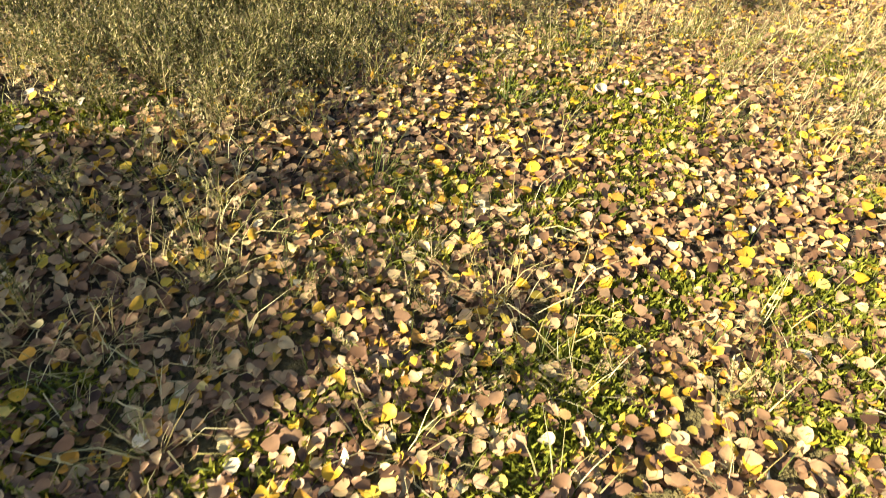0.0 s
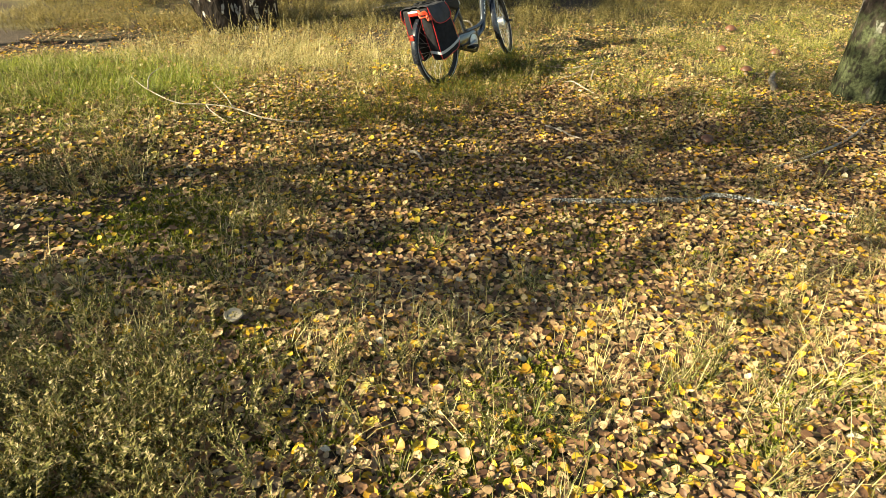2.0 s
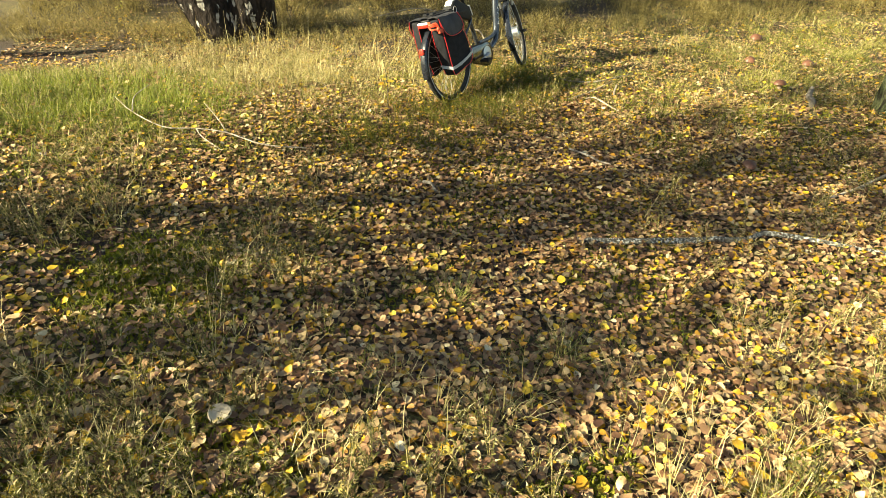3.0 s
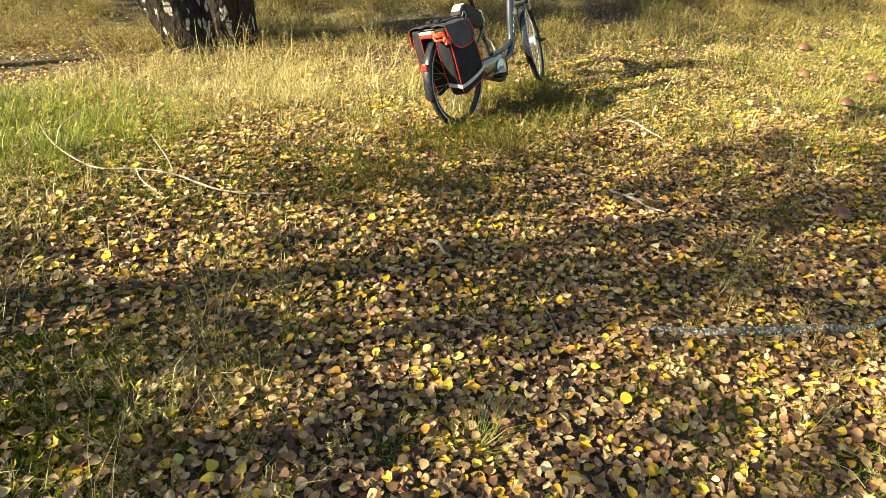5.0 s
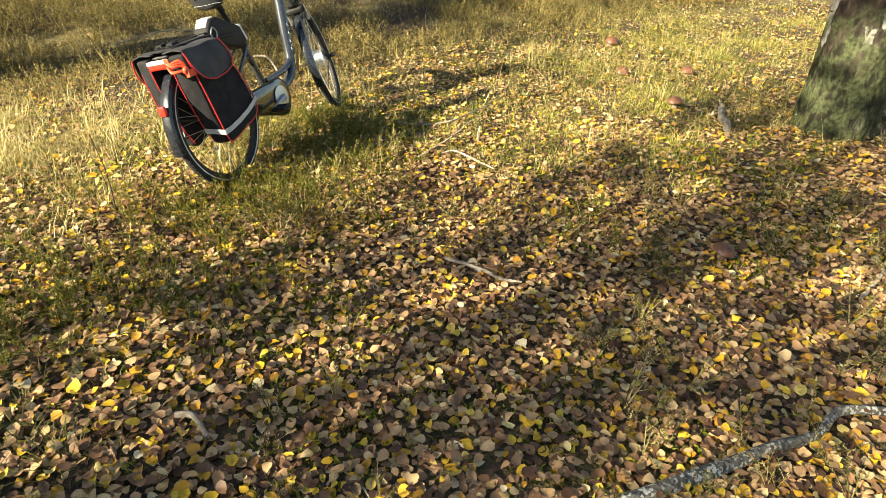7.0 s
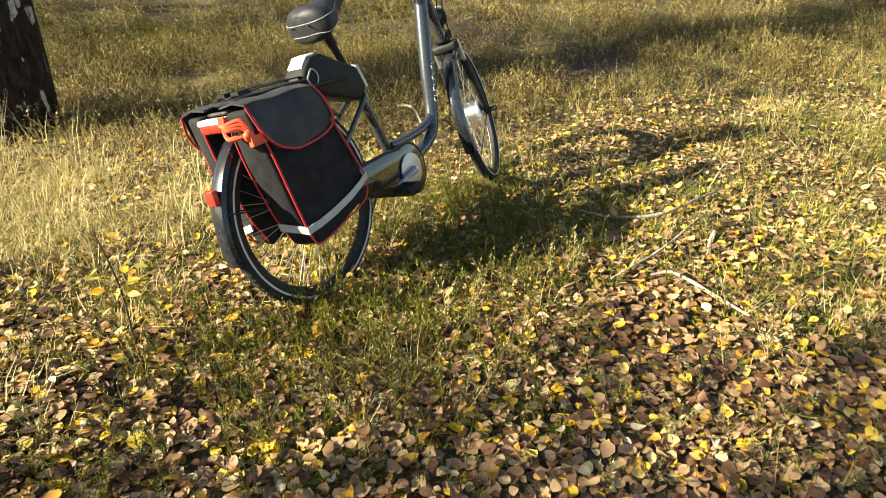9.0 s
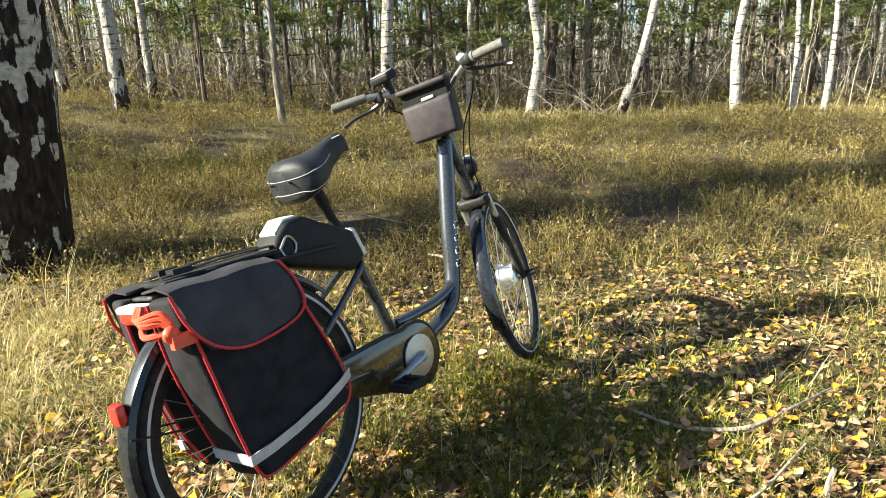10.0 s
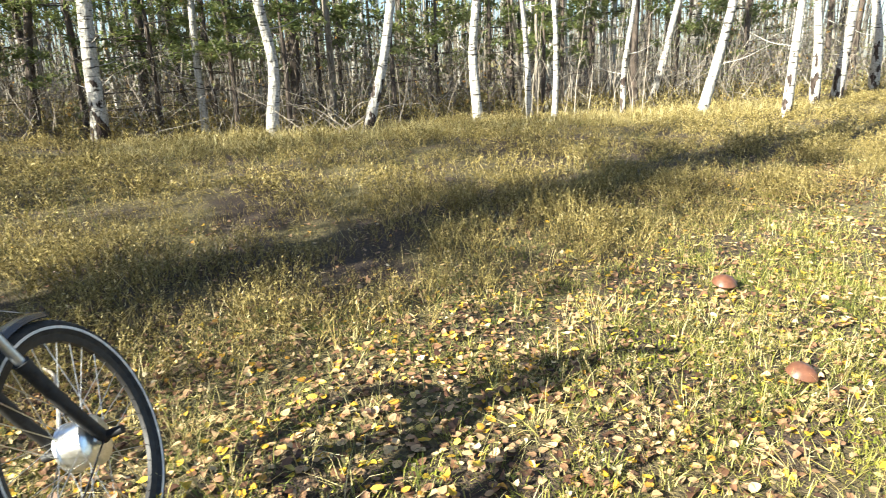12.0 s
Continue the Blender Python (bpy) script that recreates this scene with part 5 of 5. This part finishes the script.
mushroom(0.10, 8.55, 0.022, 0.05, CAP, 3)

def seedling(x, y, h, seed, label):
    """A thin shoot with a few leaves left on it."""
    rr = random.Random(seed)
    shoot = new("birch_seedling")
    bm = bmesh.new()
    tube(bm, [(0, 0, -0.03), (0.012, 0, h * 0.5), (-0.01, 0.01, h)], [0.004, 0.003, 0.0015], 6, 4)
    part("stem", bm, PINE, shoot)
    for k in range(9):
        z, a = h * rr.uniform(0.35, 1.0), rr.uniform(0, 6.28)
        bm = bmesh.new()
        tube(bm, [(0, 0, z), (0.03 * math.cos(a), 0.03 * math.sin(a), z + 0.02)], [0.0014, 0.0008], 5, 1)
        half = [(0.0, 0.0), (0.012, 0.014), (0.026, 0.013), (0.045, 0.0), (0.026, -0.013), (0.012, -0.014)]
        m = pose(0.03 * math.cos(a), 0.03 * math.sin(a), z + 0.02, rr.uniform(-30, 30), rr.uniform(-10, 50), math.degrees(a))
        vs = [bm.verts.new(m @ Vector((p, q, 0.25 * abs(q)))) for p, q in half]
        bm.faces.new((vs[0], vs[1], vs[2], vs[3])), bm.faces.new((vs[0], vs[3], vs[4], vs[5]))
        part("leaf", bm, LUSH if k % 2 else LEAF_OWN, shoot)
    return at(tagged(shoot, label, "seedling"), x, y, 50 * seed)


seedling(-0.47, 7.25, 0.42, 1, "thin birch seedling with green and yellow leaves")
seedling(-0.52, 7.42, 0.22, 2, "thin birch seedling with green and yellow leaves")
seedling(-3.75, 9.55, 0.55, 3, "birch seedling with yellow-green leaves beside the old tree")

# ---- leaf litter, grass, moss, heather ----
LEAVES = [leaf_template(c, w, t, f) for c, w, t, f in ((0.25, 0.95, 0.05, 0.15), (-0.35, 0.85, 0.08, -0.2), (0.55, 1.0, 0.0, 0.35), (0.1, 0.78, 0.06, 0.55), (-0.15, 1.05, 0.04, 0.05), (0.8, 0.85, 0.05, -0.4), (-0.6, 0.9, 0.05, 0.3), (0.05, 1.0, 0.07, -0.1))]
patch, patch2, fine = clumps(0.55, 3), clumps(0.30, 4), clumps(0.16, 9)


def moss_weight(x, y):
    w = 0.6 * (fine(x, y) > 0.60) * (patch(x, y) < 0.58) + 0.8 * near(x, y, 0.9, 1.35, 1.1, 0.6) * (fine(x, y) > 0.56) + 0.9 * near(x, y, -1.35, 4.4, 0.5, 0.35) + 0.8 * near(x, y, 3.0, 9.3, 0.35, 0.3)
    return np.clip(w * (1 - 0.7 * s01((y - 7) / 3)) + 0.0, 0, 1)


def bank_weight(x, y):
    # the mask follows the sunny zones, with the band at (-0.9, 7.8)
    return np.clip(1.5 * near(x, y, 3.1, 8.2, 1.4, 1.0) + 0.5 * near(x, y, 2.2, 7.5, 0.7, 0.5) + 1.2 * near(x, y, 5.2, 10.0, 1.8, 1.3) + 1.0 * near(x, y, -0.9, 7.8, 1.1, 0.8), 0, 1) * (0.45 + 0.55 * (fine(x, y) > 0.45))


def litter_weight(x, y):
    w = 0.42 + 0.75 * patch(x, y)
    w = w + 0.5 * near(x, y, -0.5, 7.4, 1.3, 0.8) + 0.3 * near(x, y, 2.0, 8.3, 0.9, 1.0) + 0.8 * near(x, y, 1.3, 5.9, 1.7, 1.3) + 0.5 * near(x, y, 0.4, 1.6, 1.6, 0.8)
    w = w * (1 - 0.85 * s01((y - 9.0) / 2.2) * (1 - 0.5 * s01((x - 2.0 - 0.9 * (y - 9)) / 2)))
    w = w * (1 - 0.65 * near(x, y, -1.3, 2.3, 0.9, 0.7))
    w = w * (1 - 0.5 * moss_weight(x, y)) * (1 - 0.5 * bank_weight(x, y)) * (1 - 0.8 * near(x, y, -2.6, 6.5, 0.8, 0.9))
    return np.clip(w, 0.03, 1)


P = np.concatenate([spots(-3.2, 5.0, 0.3, 8.0, 2500, litter_weight), spots(-5, 7.5, 8.0, 12.5, 900, litter_weight), spots(-8, 12, 12.5, 18, 60, litter_weight)])
n = len(P)
P[:, 2] += rng.gamma(1.6, 0.007, n) + 0.003
size = rng.uniform(0.021, 0.047, n)
V, F = scatter(LEAVES, P, np.stack([size, size * rng.uniform(0.75, 1.05, n), size], 1), rng.uniform(0, 6.28, n), rng.gamma(1.8, 0.15, n))
litter = stuff("leaf_litter", V, F, LITTER, "fallen birch leaves, brown, tan and yellow, covering the ground", "leaf litter")
# the freshest yellow leaves, one by one
LM = [mesh_np("leaf", v, f, LEAF_OWN) for v, f in LEAVES]
for k in range(300):
    x, y = rng.uniform(-1.6, 3.0), rng.uniform(0.9, 8.8)
    o = new("leaf", LM[k % len(LM)])
    o.parent = litter
    q = rng.uniform(0.036, 0.056)
    o.matrix_basis = pose(x, y, float(rise(x, y)) + rng.uniform(0.018, 0.04), rng.normal(0, 18), rng.normal(0, 18), rng.uniform(0, 360)) @ Matrix.Diagonal((q, q, q, 1))

BLADES = [blade_template(b, w, 2) for b, w in ((0.5, 0.012), (0.9, 0.014), (1.3, 0.012), (0.25, 0.010), (1.7, 0.011))]


def tufts(centers, per, radius, lo, hi, lean=0.5, thick=0.0014):
    k = len(centers) * per
    C = np.repeat(centers, per, 0)
    a, d = rng.uniform(0, 6.28, k), np.abs(rng.normal(0, radius, k))
    C = C + np.stack([np.cos(a) * d, np.sin(a) * d, np.zeros(k)], 1)
    C[:, 2] = rise(C[:, 0], C[:, 1]) - 0.005
    L = rng.uniform(lo, hi, k)
    return scatter(BLADES, C, np.stack([L, np.full(k, thick) * rng.uniform(0.7, 1.3, k) / 0.012, L], 1), a + rng.normal(0, 0.5, k), np.abs(rng.normal(0, lean, k)), a)


def straw_weight(x, y):
    w = 0.05 + 0.22 * (patch2(x, y) > 0.54)
    w = w + 0.5 * near(x, y, 1.9, 3.3, 1.0, 0.7) + 1.0 * near(x, y, -1.6, 8.4, 1.5, 0.9) + 0.15 * near(x, y, 3.6, 8.8, 2.0, 1.4) + 0.4 * near(x, y, 2.2, 2.4, 0.9, 0.8)
    w = w - 0.7 * near(x, y, 1.3, 5.8, 1.9, 1.2)
    w = w * (1 - 0.65 * s01((x - 1.0) / 0.8) * s01((y - 7.2) / 0.8))
    return np.clip(w, 0, 1)


def green_weight(x, y):
    w = 0.06 + 0.30 * (patch(x, y) > 0.56)
    w = w + 1.0 * near(x, y, -2.7, 6.9, 0.9, 1.1) + 0.6 * near(x, y, 0.9, 8.3, 0.9, 0.8) + 0.25 * near(x, y, 3.6, 9.0, 1.5, 1.2) + 0.85 * near(x, y, -0.75, 5.5, 0.8, 1.1)
    w = w - 0.6 * near(x, y, 1.3, 5.8, 1.8, 1.2)
    return np.clip(w, 0, 1)


S1 = tufts(spots(-3.5, 5.5, 0.5, 10, 75, straw_weight), 36, 0.07, 0.05, 0.22, 0.7, 0.0017)
S2 = tufts(spots(-3.5, 5.5, 0.5, 10, 4, straw_weight), 9, 0.06, 0.25, 0.48, 0.6, 0.0012)
S3 = tufts(spots(-6, 9, 10, 18, 8, lambda x, y: 0.25 + 0.5 * (patch(x, y) > 0.5)), 12, 0.14, 0.08, 0.24, 0.6, 0.0022)
S4 = tufts(spots(-1, 12, 16.6, 19.0, 22), 14, 0.14, 0.15, 0.4, 0.45, 0.004)
S5 = tufts(spots(-3.4, 0.2, 7.9, 9.5, 45, lambda x, y: near(x, y, -1.6, 8.7, 1.5, 0.7)), 40, 0.09, 0.05, 0.24, 1.15, 0.0022)
S6 = tufts(spots(-3.2, -0.4, 8.5, 9.5, 9), 7, 0.08, 0.30, 0.62, 0.45, 0.0022)
V, F = join(S1, S2, S3, S4, S5, S6)
stuff("dry_grass", V, F, STRAW, "bleached dry grass in tufts and bent stalks", "grass")
G1 = tufts(spots(-4, 5.5, 0.5, 10.5, 62, green_weight), 36, 0.07, 0.04, 0.15, 0.65, 0.0017)
G2 = tufts(spots(-6, 10, 10.5, 18, 10, lambda x, y: 0.5 * (patch(x, y) > 0.45)), 14, 0.12, 0.08, 0.20, 0.5, 0.0025)
G3 = tufts(np.array([(0.13, 2.20, 0), (-0.30, 1.58, 0), (0.45, 2.92, 0), (0.55, 4.05, 0), (0.10, 4.45, 0), (-2.4, 7.0, 0), (-2.9, 6.6, 0), (-3.0, 7.4, 0), (-2.2, 6.3, 0)], float), 160, 0.07, 0.10, 0.26, 0.7)
G4 = tufts(spots(-4.4, -1.2, 5.0, 8.4, 150, lambda x, y: np.clip(1.3 * near(x, y, -2.8, 6.7, 0.85, 0.9), 0, 1)), 50, 0.09, 0.05, 0.20, 0.9, 0.0022)
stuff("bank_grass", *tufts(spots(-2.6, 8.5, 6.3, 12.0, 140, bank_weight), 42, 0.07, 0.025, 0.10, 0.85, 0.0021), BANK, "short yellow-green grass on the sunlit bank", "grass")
V, F = join(G1, G2, G3)
stuff("lush_grass", *G4, LUSH, "fresh bright green grass on the sunny bank", "grass")
stuff("green_grass", V, F, GREEN, "short green grass tufts among fallen leaves", "grass")

MT = [blade_template(0.8, 0.20, 2), blade_template(0.3, 0.24, 2), blade_template(1.3, 0.18, 2)]


P = spots(-3, 4.5, 0.5, 10.5, 5000, moss_weight)
V, F = scatter(MT, P, rng.uniform(0.014, 0.032, len(P)), rng.uniform(0, 6.28, len(P)), np.abs(rng.normal(0, 0.5, len(P))))
# thicker cushions near the start of the walk
kept_state = rng.bit_generator.state
P = spots(-1.6, 1.9, 0.5, 4.8, 14000, lambda x, y: np.clip(1.0 * near(x, y, 0.72, 0.78, 0.45, 0.22) * (fine(x, y) > 0.44) + 1.0 * near(x, y, 0.9, 1.5, 0.8, 0.5) * (fine(x, y) > 0.55) + 0.9 * near(x, y, -1.35, 4.4, 0.45, 0.3) + 0.5 * (fine(x, y) > 0.66) * (y < 3.5), 0, 1))
V2, F2 = scatter(MT, P, rng.uniform(0.018, 0.038, len(P)), rng.uniform(0, 6.28, len(P)), np.abs(rng.normal(0, 0.5, len(P))))
V, F = join((V, F), (V2, F2))
rng.bit_generator.state = kept_state
stuff("moss", V, F, MOSS, "bright yellow-green moss cushions between the leaves", "moss")

SPRIGS = [sprig_template(s) for s in range(5)]


def heather_weight(x, y):
    w = 1.3 * near(x, y, -1.18, 2.45, 0.52, 0.50) + 0.8 * near(x, y, -0.72, 2.65, 0.32, 0.32) + 0.3 * near(x, y, -2.2, 4.0, 1.0, 1.0) * (patch2(x, y) > 0.5)
    w = w + 0.06 * (patch2(x, y) > 0.62)
    return np.clip(w, 0, 1)


P = spots(-3.5, 4, 0.8, 9.5, 820, heather_weight)
V, F = scatter(SPRIGS, P, rng.uniform(0.10, 0.25, len(P)), rng.uniform(0, 6.28, len(P)), np.abs(rng.normal(0, 0.35, len(P))))
stuff("heather", V, F, HEATH, "wiry heather bushes with dry seed heads", "heather")


def bilberry_weight(x, y):
    # the last clump's dark green stands in for a shadow patch on grass
    return np.clip(1.2 * near(x, y, 0.62, 8.0, 0.45, 0.55) + 0.9 * near(x, y, 0.15, 7.25, 0.45, 0.3) + 0.6 * near(x, y, -0.45, 6.4, 0.55, 0.5) + 0.35 * near(x, y, 2.1, 6.3, 0.35, 0.3) + 0.7 * near(x, y, -2.6, 13.0, 1.3, 0.6), 0, 1)


P = spots(-4.5, 2.0, 6.0, 14.0, 500, bilberry_weight)
stuff("bilberry_shoots", *scatter(SPRIGS, P, rng.uniform(0.09, 0.19, len(P)), rng.uniform(0, 6.28, len(P)), np.abs(rng.normal(0, 0.35, len(P)))), BILBERRY, "low dark green bilberry shoots round the bicycle's wheels", "undergrowth")


def field_weight(x, y):
    edge = s01((y - 9.25 - 0.30 * np.clip(x - 0.5, 0, 9)) / 0.7)
    return np.clip(edge * (0.62 + 0.6 * patch(x, y)), 0, 1)


P = spots(-6, 12, 9.3, 13, 340, field_weight)
P2 = spots(-10, 19, 13, 19.5, 135, field_weight)
P3 = spots(-16, 30, 19.5, 34, 11)
A = scatter([sprig_template(s, 9, 2, 1.1) for s in range(30, 36)], P, rng.uniform(0.10, 0.25, len(P)) * (0.5 + 1.0 * patch2(P[:, 0], P[:, 1])), rng.uniform(0, 6.28, len(P)), np.abs(rng.normal(0, 0.4, len(P))))
FARSP = [sprig_template(s, 6, 2, 1.5) for s in range(20, 24)]
B = scatter(FARSP, P2, rng.uniform(0.14, 0.30, len(P2)) * (0.40 + 1.1 * patch2(P2[:, 0], P2[:, 1])), rng.uniform(0, 6.28, len(P2)), np.abs(rng.normal(0, 0.6, len(P2))))
C = scatter(FARSP, P3, rng.uniform(0.3, 0.7, len(P3)), rng.uniform(0, 6.28, len(P3)), np.abs(rng.normal(0, 0.3, len(P3))))
V, F = join(A, B, C)
stuff("heather_field", V, F, HEATH_FAR, "brown-olive heather field in the clearing before the wood", "heather")
